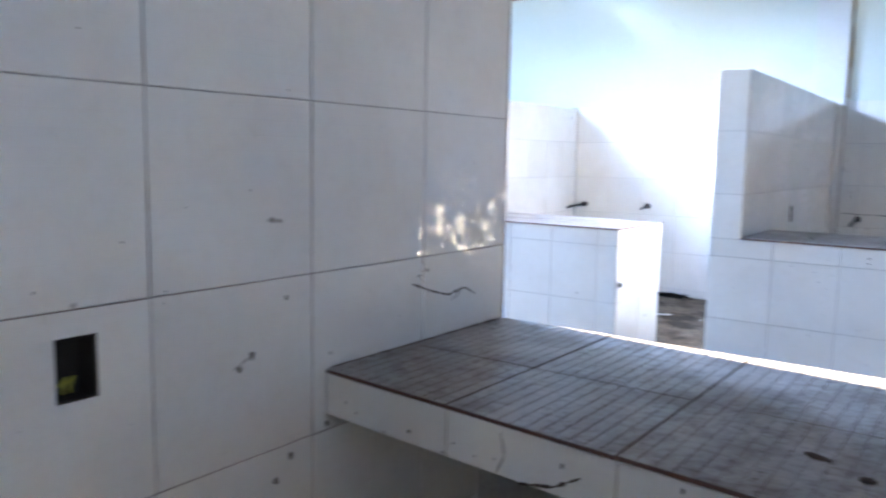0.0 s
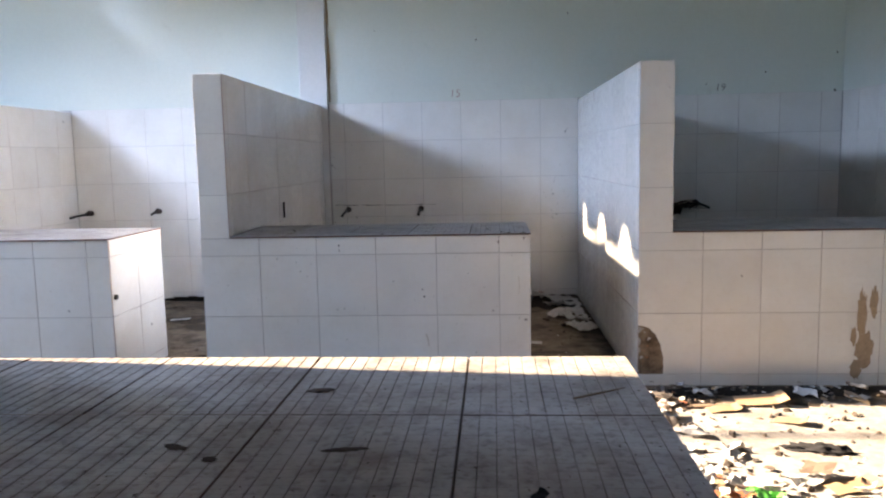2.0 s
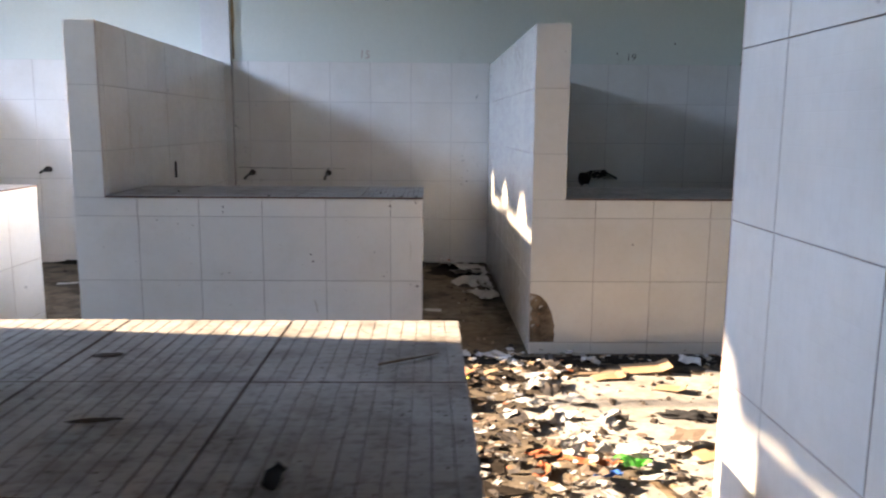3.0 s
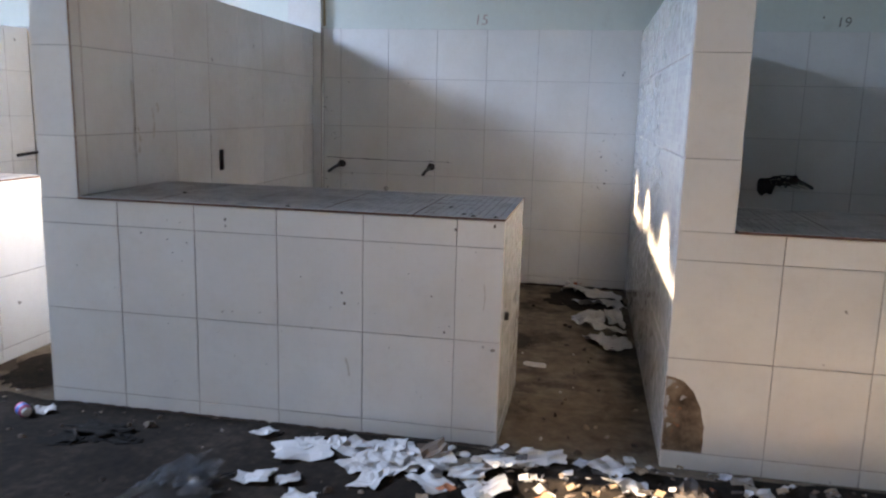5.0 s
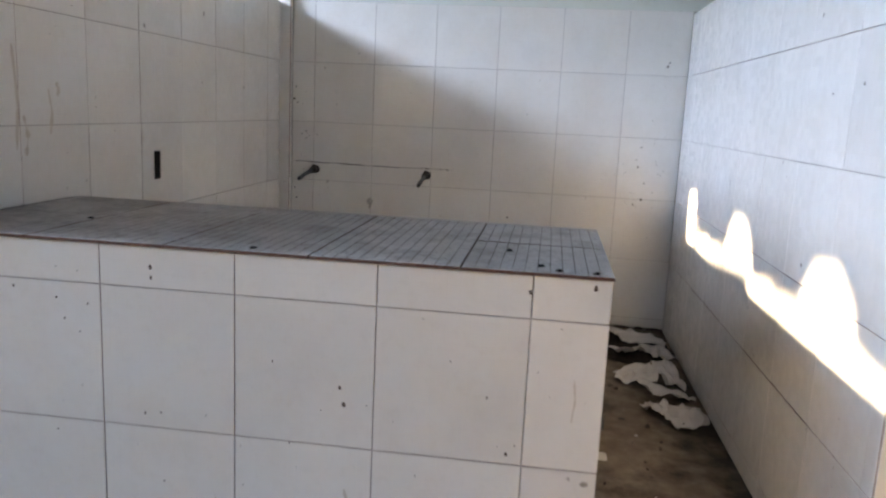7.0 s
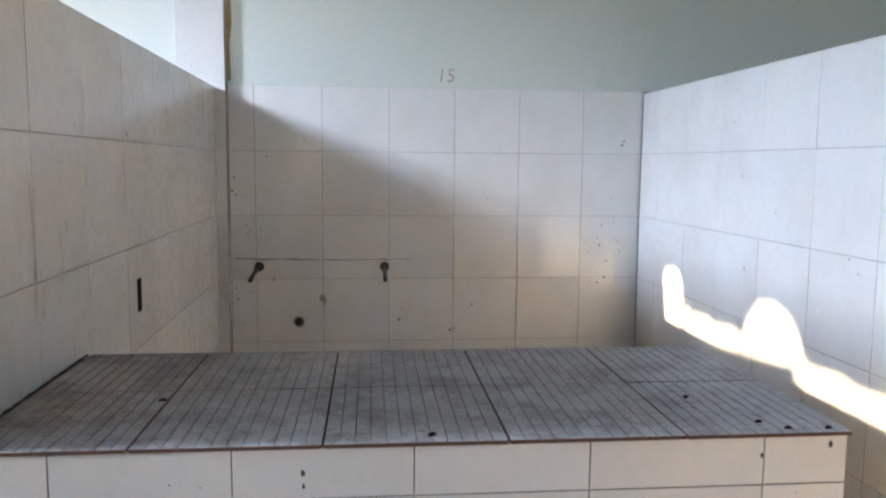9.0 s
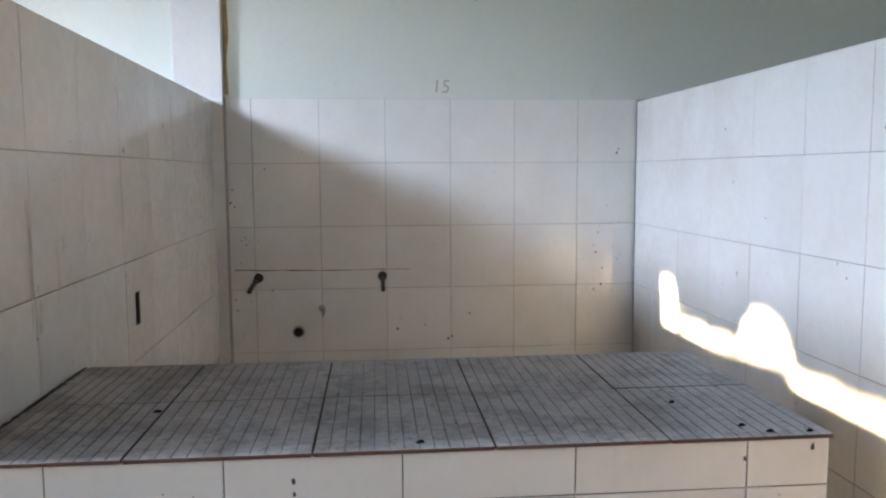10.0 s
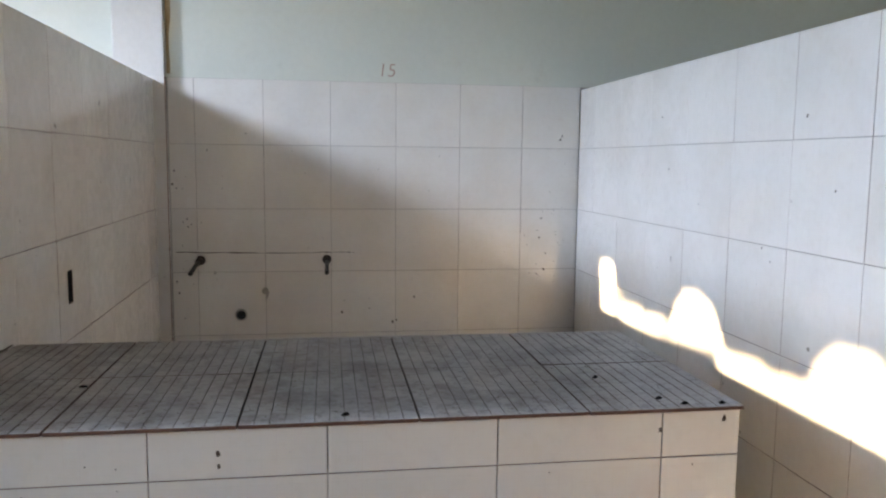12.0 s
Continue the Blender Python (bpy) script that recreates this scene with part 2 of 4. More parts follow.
def add_tube(bm, pts, radius, sides=12, cap=True):
    """A round bar through the points."""
    rings = []
    pts = [Vector(q) for q in pts]
    for i, q in enumerate(pts):
        d = (pts[min(i + 1, len(pts) - 1)] - pts[max(i - 1, 0)]).normalized()
        a = d.orthogonal().normalized()
        b = d.cross(a)
        r = radius[i] if isinstance(radius, (list, tuple)) else radius
        rings.append([bm.verts.new(q + r * (math.cos(2 * math.pi * k / sides) * a + math.sin(2 * math.pi * k / sides) * b)) for k in range(sides)])
    for r0, r1 in zip(rings, rings[1:]):
        for k in range(sides):
            bm.faces.new((r0[k], r0[(k + 1) % sides], r1[(k + 1) % sides], r1[k]))
    if cap:
        bm.faces.new(rings[0][::-1])
        bm.faces.new(rings[-1])


TILES = {}


def tile_mesh(w, h, kind):
    """A tile of that size, face up round its own middle; the body shows at its edges. The ribbed kind has strips across it."""
    key = (round(w, 3), round(h, 3), kind)
    if key in TILES:
        return TILES[key]
    bm = bmesh.new()
    c, deep = 0.0012, -0.008

    def pad(a, b, low_z, side):
        low = [bm.verts.new(q) for q in ((a, -h / 2, low_z), (b, -h / 2, low_z), (b, h / 2, low_z), (a, h / 2, low_z))]
        mid = [bm.verts.new(q) for q in ((a, -h / 2, -c), (b, -h / 2, -c), (b, h / 2, -c), (a, h / 2, -c))]
        top = [bm.verts.new(q) for q in ((a + c, -h / 2 + c, 0), (b - c, -h / 2 + c, 0), (b - c, h / 2 - c, 0), (a + c, h / 2 - c, 0))]
        for j in range(4):
            k2 = (j + 1) % 4
            bm.faces.new((low[j], low[k2], mid[k2], mid[j])).material_index = side
            bm.faces.new((mid[j], mid[k2], top[k2], top[j]))
        bm.faces.new(top)

    if kind == "ribbed":
        k = max(1, round(w / 0.0285))
        base = [bm.verts.new(q) for q in ((-w / 2, -h / 2, -0.0016), (w / 2, -h / 2, -0.0016), (w / 2, h / 2, -0.0016), (-w / 2, h / 2, -0.0016))]
        foot = [bm.verts.new((v.co.x, v.co.y, deep)) for v in base]
        bm.faces.new(base).material_index = 2
        for j in range(4):
            bm.faces.new((foot[j], foot[(j + 1) % 4], base[(j + 1) % 4], base[j])).material_index = 1
        c = 0.0007
        for i in range(k):
            pad(-w / 2 + w * i / k + (0.0008 if i else 0), -w / 2 + w * (i + 1) / k - (0.0008 if i < k - 1 else 0), -0.0016, 1)
    else:
        pad(-w / 2, w / 2, deep, 1)
    me = bpy.data.meshes.new("tile")
    bm.to_mesh(me)
    bm.free()
    me.materials.append(TOP_GLAZE if kind in ("ribbed", "worn") else GLAZE)
    me.materials.append(TERRACOTTA if kind == "ribbed" else BISCUIT)
    me.materials.append(GROOVE)
    TILES[key] = me
    return me


def cut_tile(a, b, c, d, g):
    """A tile with a rectangular cut for a wall box."""
    bm = bmesh.new()
    mx, my, k = (a + b) / 2, (c + d) / 2, 0.0013
    outer = [(a + k - mx, c + k - my), (b - k - mx, c + k - my), (b - k - mx, d - k - my), (a + k - mx, d - k - my)]
    inner = [(g[0] - mx, g[2] - my), (g[1] - mx, g[2] - my), (g[1] - mx, g[3] - my), (g[0] - mx, g[3] - my)]
    ot, it = [bm.verts.new((x, y, 0)) for x, y in outer], [bm.verts.new((x, y, 0)) for x, y in inner]
    ob, ib = [bm.verts.new((x, y, -0.008)) for x, y in outer], [bm.verts.new((x, y, -0.008)) for x, y in inner]
    for i in range(4):
        j = (i + 1) % 4
        bm.faces.new((ot[i], ot[j], it[j], it[i]))
        bm.faces.new((ob[i], ob[j], ot[j], ot[i])).material_index = 1
        bm.faces.new((it[i], it[j], ib[j], ib[i])).material_index = 1
    me = bpy.data.meshes.new("cut_tile")
    bm.to_mesh(me)
    bm.free()
    me.materials.append(GLAZE)
    me.materials.append(TERRACOTTA)
    return me


rng = random.Random(7)


def lay(parent, origin, u, v, us, vs, kind="plain", gaps=(), proud=0.0):
    """Tiles between the joints us and vs of the plane through origin; gaps are rectangles left open."""
    o, u, v = Vector(origin), Vector(u).normalized(), Vector(v).normalized()
    nrm = u.cross(v)
    for a, b in zip(us, us[1:]):
        for c, d in zip(vs, vs[1:]):
            inside = [g for g in gaps if g[0] > a and g[1] < b and g[2] > c and g[3] < d]
            me = cut_tile(a, b, c, d, inside[0]) if inside else tile_mesh(b - a - (0.0046 if kind == "ribbed" else 0.0021), d - c - (0.0036 if kind == "ribbed" else 0.0021), kind)
            ob = new("tile", me)
            at = o + u * (a + b) / 2 + v * (c + d) / 2 + nrm * (proud + rng.uniform(-0.0004, 0.0004))
            rot = Matrix((u, v, nrm)).transposed().to_4x4()
            ob.parent = parent
            ob.matrix_basis = Matrix.Translation(at) @ rot @ pose(0, 0, 0, rng.uniform(-0.1, 0.1), rng.uniform(-0.1, 0.1), 0)


ROWS = [0.0, 0.065, 0.405, 0.75, 1.09, 1.43, 1.772]


def steps(a, first, pitch, b):
    """Joint places from a to b: the first joint, then one every pitch."""
    out, x = [a], first
    while x < b - 0.02:
        if x > a + 0.02:
            out.append(x)
        x += pitch
    return out + [b]


# ---- structure ----
bm = bmesh.new()
add_box(bm, -5.3, 4.6, -8.4, 0.3, -0.2, 0.0)
floor = tagged(part("floor", bm, CONCRETE), "dirty stained concrete floor of the market hall", "floor", kind="structure")
bm = bmesh.new()
bmesh.ops.create_grid(bm, x_segments=8, y_segments=8, size=400, matrix=Matrix.Translation((0, 0, -0.15)))
tagged(part("ground", bm, EARTH), "bare sandy ground around the market hall", "ground", kind="structure")


def roof_z(y):
    return 2.97 - 0.105 * y


WALL_TOP = 2.885
bm = bmesh.new()
add_box(bm, -5.2, 4.56, 0.003, 0.2, 1.772, WALL_TOP)
wall_north = tagged(part("wall_north", bm, PAINT), "pale green painted wall tiled white below", "wall", kind="structure")
bm = bmesh.new()
add_box(bm, -5.2, 4.56, 0.004, 0.2, -0.1, 1.772)
part("tile_bed", bm, GROUT, wall_north)
bm = bmesh.new()
add_box(bm, 4.36, 4.56, -8.3, 0.003, -0.1, WALL_TOP + 0.6)
wall_east = tagged(part("wall_east", bm, PAINT), "pale green painted end wall tiled white below", "wall", kind="structure")
# unseen south wall, stopped short of the roof to let in more sky light
bm = bmesh.new()
add_box(bm, -5.2, 4.56, -8.3, -8.1, -0.1, 3.2)
tagged(part("wall_south", bm, PAINT), "assumed pale green wall behind the near stalls, kept low for light", "wall", kind="structure")
# unseen west wall, its height set to limit sun on the aisle floor
bm = bmesh.new()
add_box(bm, -5.4, -5.2, -8.3, 0.2, -0.1, 3.47)
tagged(part("wall_west", bm, PAINT), "assumed pale green end wall that cuts off the low sun", "wall", kind="structure")

# corrugated roof; its unseen gap over the west bays is shaped to cast sun patches
SHADE = 2.1


def sun_patch_edge(y):
    """Where the unseen roof edge stands, at that y: scallops solved from the sun patches."""
    best = None
    for i in range(60):
        d = 3.5 + i * 0.05
        yp = y - 0.1 * d
        k = (yp + 0.505) / 0.93
        off = abs(k - round(k)) * 0.93
        arch = 0.17 * math.sqrt(max(0.0, 1 - (off / 0.19) ** 2)) if off < 0.19 else 0.0
        miss = abs(0.668 + arch + 0.503 * d - roof_z(y))
        if best is None or miss < best[0]:
            best = (miss, SHADE - d)
    return best[1]


bm = bmesh.new()
ys = [0.45 - 0.05 * i for i in range(180)]
PITCH = 0.047


def add_sheet(bm, x0, x1, ylist, z_of):
    nx = max(2, int((x1 - x0) / PITCH))
    prev = None
    for y in ylist:
        row = [bm.verts.new((x0 + (x1 - x0) * i / nx, y, z_of(y) + (0.016 if i % 2 else 0.0))) for i in range(nx + 1)]
        if prev:
            for i in range(nx):
                bm.faces.new((prev[i], prev[i + 1], row[i + 1], row[i]))
        prev = row


add_sheet(bm, -1.9, 4.7, [0.45, -3.0, -8.5], roof_z)
# eave strip widened inward, unseen, to keep the gap lamp off the upper wall
add_sheet(bm, -5.4, -2.7, [0.45, -0.1, -1.15], roof_z)
prev = None
for y in [0.45 - 0.03 * i for i in range(299)]:
    xe = sun_patch_edge(y)
    xe = min(xe, -1.92)
    row = [bm.verts.new((xe + (-1.9 - xe) * i / 24, y, roof_z(y) + (0.016 if i % 2 else 0.0))) for i in range(25)]
    if prev:
        for i in range(24):
            bm.faces.new((prev[i], prev[i + 1], row[i + 1], row[i]))
    prev = row
tagged(part("ceiling", bm, ROOFING), "dark corrugated roof sheets with a gap shaped for sun patches", "roof", kind="structure")


def timber_beam(name, x0, x1, y0, y1, z0, z1, label):
    b = bmesh.new()
    add_box(b, x0, x1, y0, y1, z0, z1, 0.004)
    return tagged(part(name, b, TIMBER), label, "roof beam", "roof purlins")


# the first purlin is placed to notch the sun patch
for y in (-0.2, -2.9, -5.4, -7.6):
    timber_beam("roof_purlin", -5.38, 4.5, y - 0.022, y + 0.022, roof_z(y) - 0.085, roof_z(y) - 0.004, "grey timber purlin under the corrugated roof")

# tile cladding of the long back wall and the end wall
lay(wall_north, (0, 0, 0), (1, 0, 0), (0, 0, 1), steps(-0.132, 0.0, 0.352, 2.09), ROWS)
lay(wall_north, (0, 0, 0), (1, 0, 0), (0, 0, 1), steps(2.28, 2.43, 0.35, 4.352), ROWS)
lay(wall_north, (0, 0, 0), (1, 0, 0), (0, 0, 1), steps(-2.54, -2.2, 0.35, -0.388), ROWS)
lay(wall_north, (0, 0, 0), (1, 0, 0), (0, 0, 1), steps(-5.19, -4.9, 0.35, -2.71), ROWS)
lay(wall_east, (4.356, 0, 0), (0, -1, 0), (0, 0, 1), steps(0.004, 0.3, 0.35, 2.77), ROWS)


def pilaster(x0, x1, deep, name):
    b = bmesh.new()
    add_box(b, x0, x1, -deep, 0.0, 0.0, WALL_TOP, 0.004)
    ob = tagged(part(name, b, PLASTER), "square plastered pilaster with tiles at its foot", "pilaster", kind="structure")
    lay(ob, (0, -deep - 0.004, 0), (1, 0, 0), (0, 0, 1), [x1 - 0.09, x1], ROWS)
    lay(ob, (x1 + 0.004, 0, 0), (0, 1, 0), (0, 0, 1), [-deep, -0.004], ROWS)
    return ob


post = pilaster(-0.386, -0.137, 0.035, "wall_pilaster_1")
# brown strip on the wall that colours in the pilaster's narrow shadow
bm = bmesh.new()
prev = None
for i in range(28):
    z = 1.79 + i * 0.04
    w = 0.02 + 0.012 * noise.noise((0.3, 0.1, z * 6))
    row = [bm.verts.new((-0.1325, -0.002, z)), bm.verts.new((-0.1325 + w, 0.0015, z))]
    if prev:
        bm.faces.new((prev[0], prev[1], row[1], row[0]))
    prev = row
part("water_stain", bm, PILASTER_SHADE, wall_north, "rusty brown strip coloured in for the shadow beside the pilaster")


def partition(name, x, y, length, thick, turn, rows, u_first, pockets, label, front_from, way=1, pitch=0.35):
    """A tiled half-height wall. Its front right corner stands at x, y; it runs away from there, to the north (way 1) or the south (-1)."""
    base = new(name)
    base.matrix_basis = pose(x, y, 0, 0, 0, turn)
    tagged(base, label, "partition wall", kind="structure")
    top, e = rows[-1], 0.004
    run = lambda a, b: (min(a * way, b * way), max(a * way, b * way))
    b = bmesh.new()
    add_box(b, -thick + e, -0.06, *run(e, length), 0.0, top - e)
    us = sorted({e, length, *[q for g in pockets for q in g[:2]]})
    for a, c in zip(us, us[1:]):
        cut = [g for g in pockets if g[0] <= a + 1e-6 and g[1] >= c - 1e-6]
        if cut:
            add_box(b, -0.06, -e, *run(a, c), 0.0, cut[0][2])
            add_box(b, -0.06, -e, *run(a, c), cut[0][3], top - e)
        else:
            add_box(b, -0.06, -e, *run(a, c), 0.0, top - e)
    part("core", b, GROUT, base)
    joints = sorted(way * q for q in steps(0.0095, u_first, pitch, length))
    holes = [(*run(g[0], g[1]), g[2], g[3]) for g in pockets]
    lay(base, (0, 0, 0), (0, 1, 0), (0, 0, 1), joints, rows, gaps=holes)
    lay(base, (-thick, 0, 0), (0, -1, 0), (0, 0, 1), [-q for q in joints[::-1]], rows)
    ends = [front_from] + [q for q in rows if q > front_from + 0.001]
    if way > 0:
        lay(base, (0, 0, 0), (1, 0, 0), (0, 0, 1), [-thick + 0.001, -0.001], ends)
    else:
        lay(base, (0, 0, 0), (-1, 0, 0), (0, 0, 1), [0.001, thick - 0.001], ends)
    lay(base, (0, 0, top), (1, 0, 0), (0, 1, 0), [-thick + 0.009, -0.009], joints)
    return base


NEAR_ROWS = [0.0, 0.34, 0.685, 1.025, 1.37, 1.715, 1.79]
STALL_ROWS = ROWS[:-1] + [1.757]
bl = partition("wall_partition_2", -0.138, -2.7695, 2.729, 0.165, 1.2, STALL_ROWS, 0.07, [(1.215, 1.268, 0.868, 0.98)], "white tiled half-height stall partition with a socket hole", 0.848)
br = partition("wall_partition_3", 2.301, -2.775, 2.765, 0.183, 0.62, STALL_ROWS, 0.07, [], "white tiled half-height stall partition with a broken foot", 0.848)
al = partition("wall_partition_1", -2.54, -2.775, 2.77, 0.17, 0.0, STALL_ROWS, 0.07, [(1.36, 1.41, 0.9, 1.0)], "white tiled half-height stall partition with a socket hole", 0.848)
nl = partition("wall_partition_4", -0.1, -5.23, 2.87, 0.17, 0.0, NEAR_ROWS, 0.372, [(1.199, 1.266, 0.882, 0.983)], "white tiled half-height partition with an open socket box", 0.0, way=-1, pitch=0.366)
nr = partition("wall_partition_5", 2.37, -5.262, 2.85, 0.17, 0.0, [q + 0.02 for q in NEAR_ROWS[:-1]] + [1.79], 0.21, [], "white tiled half-height partition in bright sunlight", 0.0, way=-1)
# out of view; kept for the shade it throws on partition 4
far = partition("wall_partition_6", -2.5, -5.225, 2.87, 0.17, 0.0, NEAR_ROWS, 0.37, [], "assumed white tiled half-height partition shading the next one", 0.0, way=-1)


# ---- counters ----
def counter(x0, x1, y_aisle, y_inner, z, front_us, top_us, top_vs, rows, side, front_gaps=(), first_top=None):
    """A tiled masonry counter: a slab on an aisle-side wall and an end wall, open underneath. side: +1 where the aisle lies to the south."""
    base = new("market_counter")
    base.location = (0, 0, 0)
    e, s = 0.004, side
    span = lambda a, b: (min(a, b), max(a, b))
    b = bmesh.new()
    add_box(b, x0, x1 - e, *span(y_aisle + s * e, y_aisle + s * 0.1), 0.0, z - 0.1)
    part("front_wall", b, GROUT, base)
    b = bmesh.new()
    add_box(b, x1 - 0.1, x1 - e, *span(y_aisle + s * 0.1, y_inner - s * e), 0.0, z - 0.1)
    part("end_wall", b, GROUT, base)
    b = bmesh.new()
    add_box(b, x0, x1 - e, *span(y_aisle + s * e, y_inner - s * e), z - 0.1, z - e)
    part("slab", b, JOINT, base)
    full = [q for q in rows if q < z - 0.03] + [z - 0.009]
    if s > 0:
        lay(base, (0, y_aisle, 0), (1, 0, 0), (0, 0, 1), front_us, full[:-1], gaps=front_gaps)
        lay(base, (0, y_aisle, 0), (1, 0, 0), (0, 0, 1), first_top or front_us, full[-2:])
        lay(base, (0, y_inner, 0), (-1, 0, 0), (0, 0, 1), [-x1, *[-q for q in top_us[::-1] if x0 < q < x1], -x0 - 0.03], [z - 0.1, z - 0.009])
    else:
        lay(base, (0, y_aisle, 0), (-1, 0, 0), (0, 0, 1), [-q for q in front_us[::-1]], full)
        lay(base, (0, y_inner, 0), (1, 0, 0), (0, 0, 1), [x0, *[q for q in top_us if x0 + 0.05 < q < x1 - 0.05], x1], [z - 0.1, z - 0.009])
    ys = sorted((y_aisle, y_inner))
    lay(base, (x1, 0, 0), (0, 1, 0), (0, 0, 1), [ys[0] + 0.009, (ys[0] + ys[1]) / 2, ys[1] - 0.009], full)
    lay(base, (0, 0, z), (1, 0, 0), (0, 1, 0), top_us, top_vs, kind="ribbed")
    return base


b_counter = counter(-0.138, 1.536, -2.775, -2.075, 0.857, [-0.302, 0.03, 0.352, 0.685, 1.02, 1.366, 1.536], [-0.133, 0.172, 0.517, 0.862, 1.206, 1.54], [-2.787, -2.425, -2.07], ROWS, 1, first_top=[-0.302, 0.03, 0.352, 0.685, 1.02, 1.366, 1.536])
tagged(b_counter, "white tiled masonry counter with worn grey ribbed top", "counter", "stall counters")
a_counter = counter(-2.54, -0.84, -2.775, -2.075, 0.857, [-2.705, -2.4, -2.21, -1.9, -1.587, -1.285, -0.971, -0.84], [-2.535, -2.2, -1.86, -1.52, -1.18, -0.836], [-2.787, -2.425, -2.07], ROWS, 1, first_top=[-2.705, -2.4, -2.21, -1.9, -1.587, -1.285, -0.971, -0.84])
tagged(a_counter, "white tiled masonry counter in the brightly lit stall", "counter", "stall counters")
c_counter = counter(2.301, 3.93, -2.775, -2.075, 0.857, [2.46, 2.77, 3.08, 3.4, 3.72, 3.93], [2.306, 2.63, 2.96, 3.3, 3.64, 3.934], [-2.787, -2.425, -2.07], ROWS, 1, first_top=[2.119, 2.46, 2.77, 3.08, 3.4, 3.72, 3.93])
tagged(c_counter, "white tiled masonry counter with brown stains near its foot", "counter", "stall counters")
n_counter = counter(-0.1, 1.633, -5.245, -5.932, 0.82, [-0.1, 0.236, 0.58, 0.935, 1.28, 1.633], [-0.095, 0.236, 0.58, 0.935, 1.28, 1.637], [-5.937, -5.645, -5.24], NEAR_ROWS, -1)
tagged(n_counter, "white tiled counter slab with dirty ribbed top and sunlit edge", "counter", "stall counters")

# foot of the third partition: whole tiles over the end, one broken away in a curve
lay(c_counter, (0, -2.775, 0), (1, 0, 0), (0, 0, 1), [2.118, 2.46], [0.0, 0.065])
lay(c_counter, (0, -2.775, 0), (1, 0, 0), (0, 0, 1), [2.118, 2.46], [0.405, 0.75])
bm = bmesh.new()
outline = [(2.1195, 0.34), (2.1195, 0.4036), (2.4586, 0.4036), (2.4586, 0.0665), (2.256, 0.0665)]
for i in range(15):
    q = 0.5 * math.pi * i / 14
    outline.append((2.124 + 0.134 * math.cos(q) ** 0.9 + 0.0025 * math.sin(i * 4.1), 0.11 + 0.228 * math.sin(q)))
ring = [bm.verts.new((x, -2.775, z)) for x, z in outline]
back = [bm.verts.new((x, -2.767, z)) for x, z in outline]
bm.faces.new(ring)
for i in range(len(ring)):
    j = (i + 1) % len(ring)
    bm.faces.new((ring[j], ring[i], back[i], back[j])).material_index = 1
bmesh.ops.recalc_face_normals(bm, faces=bm.faces)
part("broken_tile", bm, [GLAZE, TERRACOTTA], c_counter, "white tile broken away in a curve")
bm = bmesh.new()
bmesh.ops.create_grid(bm, x_segments=26, y_segments=40, size=0.5, matrix=Matrix.Translation((2.192, -2.7732, 0.205)) @ pose(0, 0, 0, 90, 0, 0) @ Matrix.Diagonal((0.14, 0.275, 1, 1)))
for v in bm.verts:
    v.co.y += 0.0012 * noise.noise(v.co * 30) + 0.0008 * noise.noise(v.co * 90)
part("exposed_mortar", bm, MORTAR, c_counter, "rough brown mortar and brick behind the broken tile", smooth=True)


# ---- fittings ----
def water_pipe(x, z, reach, drop, sideways=0.0):
    """A wall tap left without its handle: a flange, a body and a long spout."""
    base = new("wall_tap")
    base.location = (x, 0, z)
    b = bmesh.new()
    add_tube(b, [(0, 0.002, 0), (0, -0.012, 0)], [0.026, 0.022])
    part("flange", b, IRON, base)
    b = bmesh.new()
    add_tube(b, [(0, -0.012, 0), (0, -0.06, 0.0), (sideways * 0.2, -0.075, -0.003)], [0.014, 0.02, 0.018])
    add_tube(b, [(0, -0.045, 0.012), (0, -0.045, 0.03)], [0.012, 0.009])
    part("body", b, IRON, base, smooth=True)
    b = bmesh.new()
    add_tube(b, [(sideways * 0.2, -0.07, -0.003), (sideways * 0.6, -0.07 - reach * 0.6, -drop * 0.5), (sideways, -0.07 - reach, -drop)], [0.011, 0.0105, 0.0115])
    part("spout", b, BLACK, base, "black tube spout")
    return tagged(base, "dark corroded wall tap with a long spout on white tiles", "tap", "wall taps")


water_pipe(0.015, 0.815, 0.2, 0.035, -0.01)
water_pipe(0.68, 0.815, 0.2, 0.035, 0.0)
water_pipe(-2.42, 0.82, 0.24, 0.02, -0.03)
water_pipe(-1.765, 0.83, 0.1, 0.02, 0.0)
water_pipe(3.12, 0.83, 0.2, 0.03, 0.05)

bm = bmesh.new()
add_tube(bm, [(0, 0.004, 0), (0, -0.006, 0)], [0.034, 0.03], 20)
drain = tagged(part("drain_pipe", bm, CHROME), "dull round drain outlet in the tiled wall", "drain")
drain.location = (0.22, 0, 0.515)
bm = bmesh.new()
add_tube(bm, [(0, -0.0055, 0), (0, -0.0075, 0)], 0.024, 20)
part("opening", bm, DARK, drain)
bm = bmesh.new()
add_tube(bm, [(0.0, 0.002, 0.0), (0.0, -0.03, 0.0), (0.012, -0.045, 0.012), (0.02, -0.05, 0.0), (0.008, -0.05, -0.035)], 0.006, 10)
add_tube(bm, [(0.0, 0.002, 0.0), (0.0, -0.008, 0.0)], 0.018, 14)
hook = tagged(part("pipe_stub", bm, CHROME, smooth=True), "small bent metal pipe stub on the tiled wall", "pipe")
hook.location = (0.349, 0, 0.645)


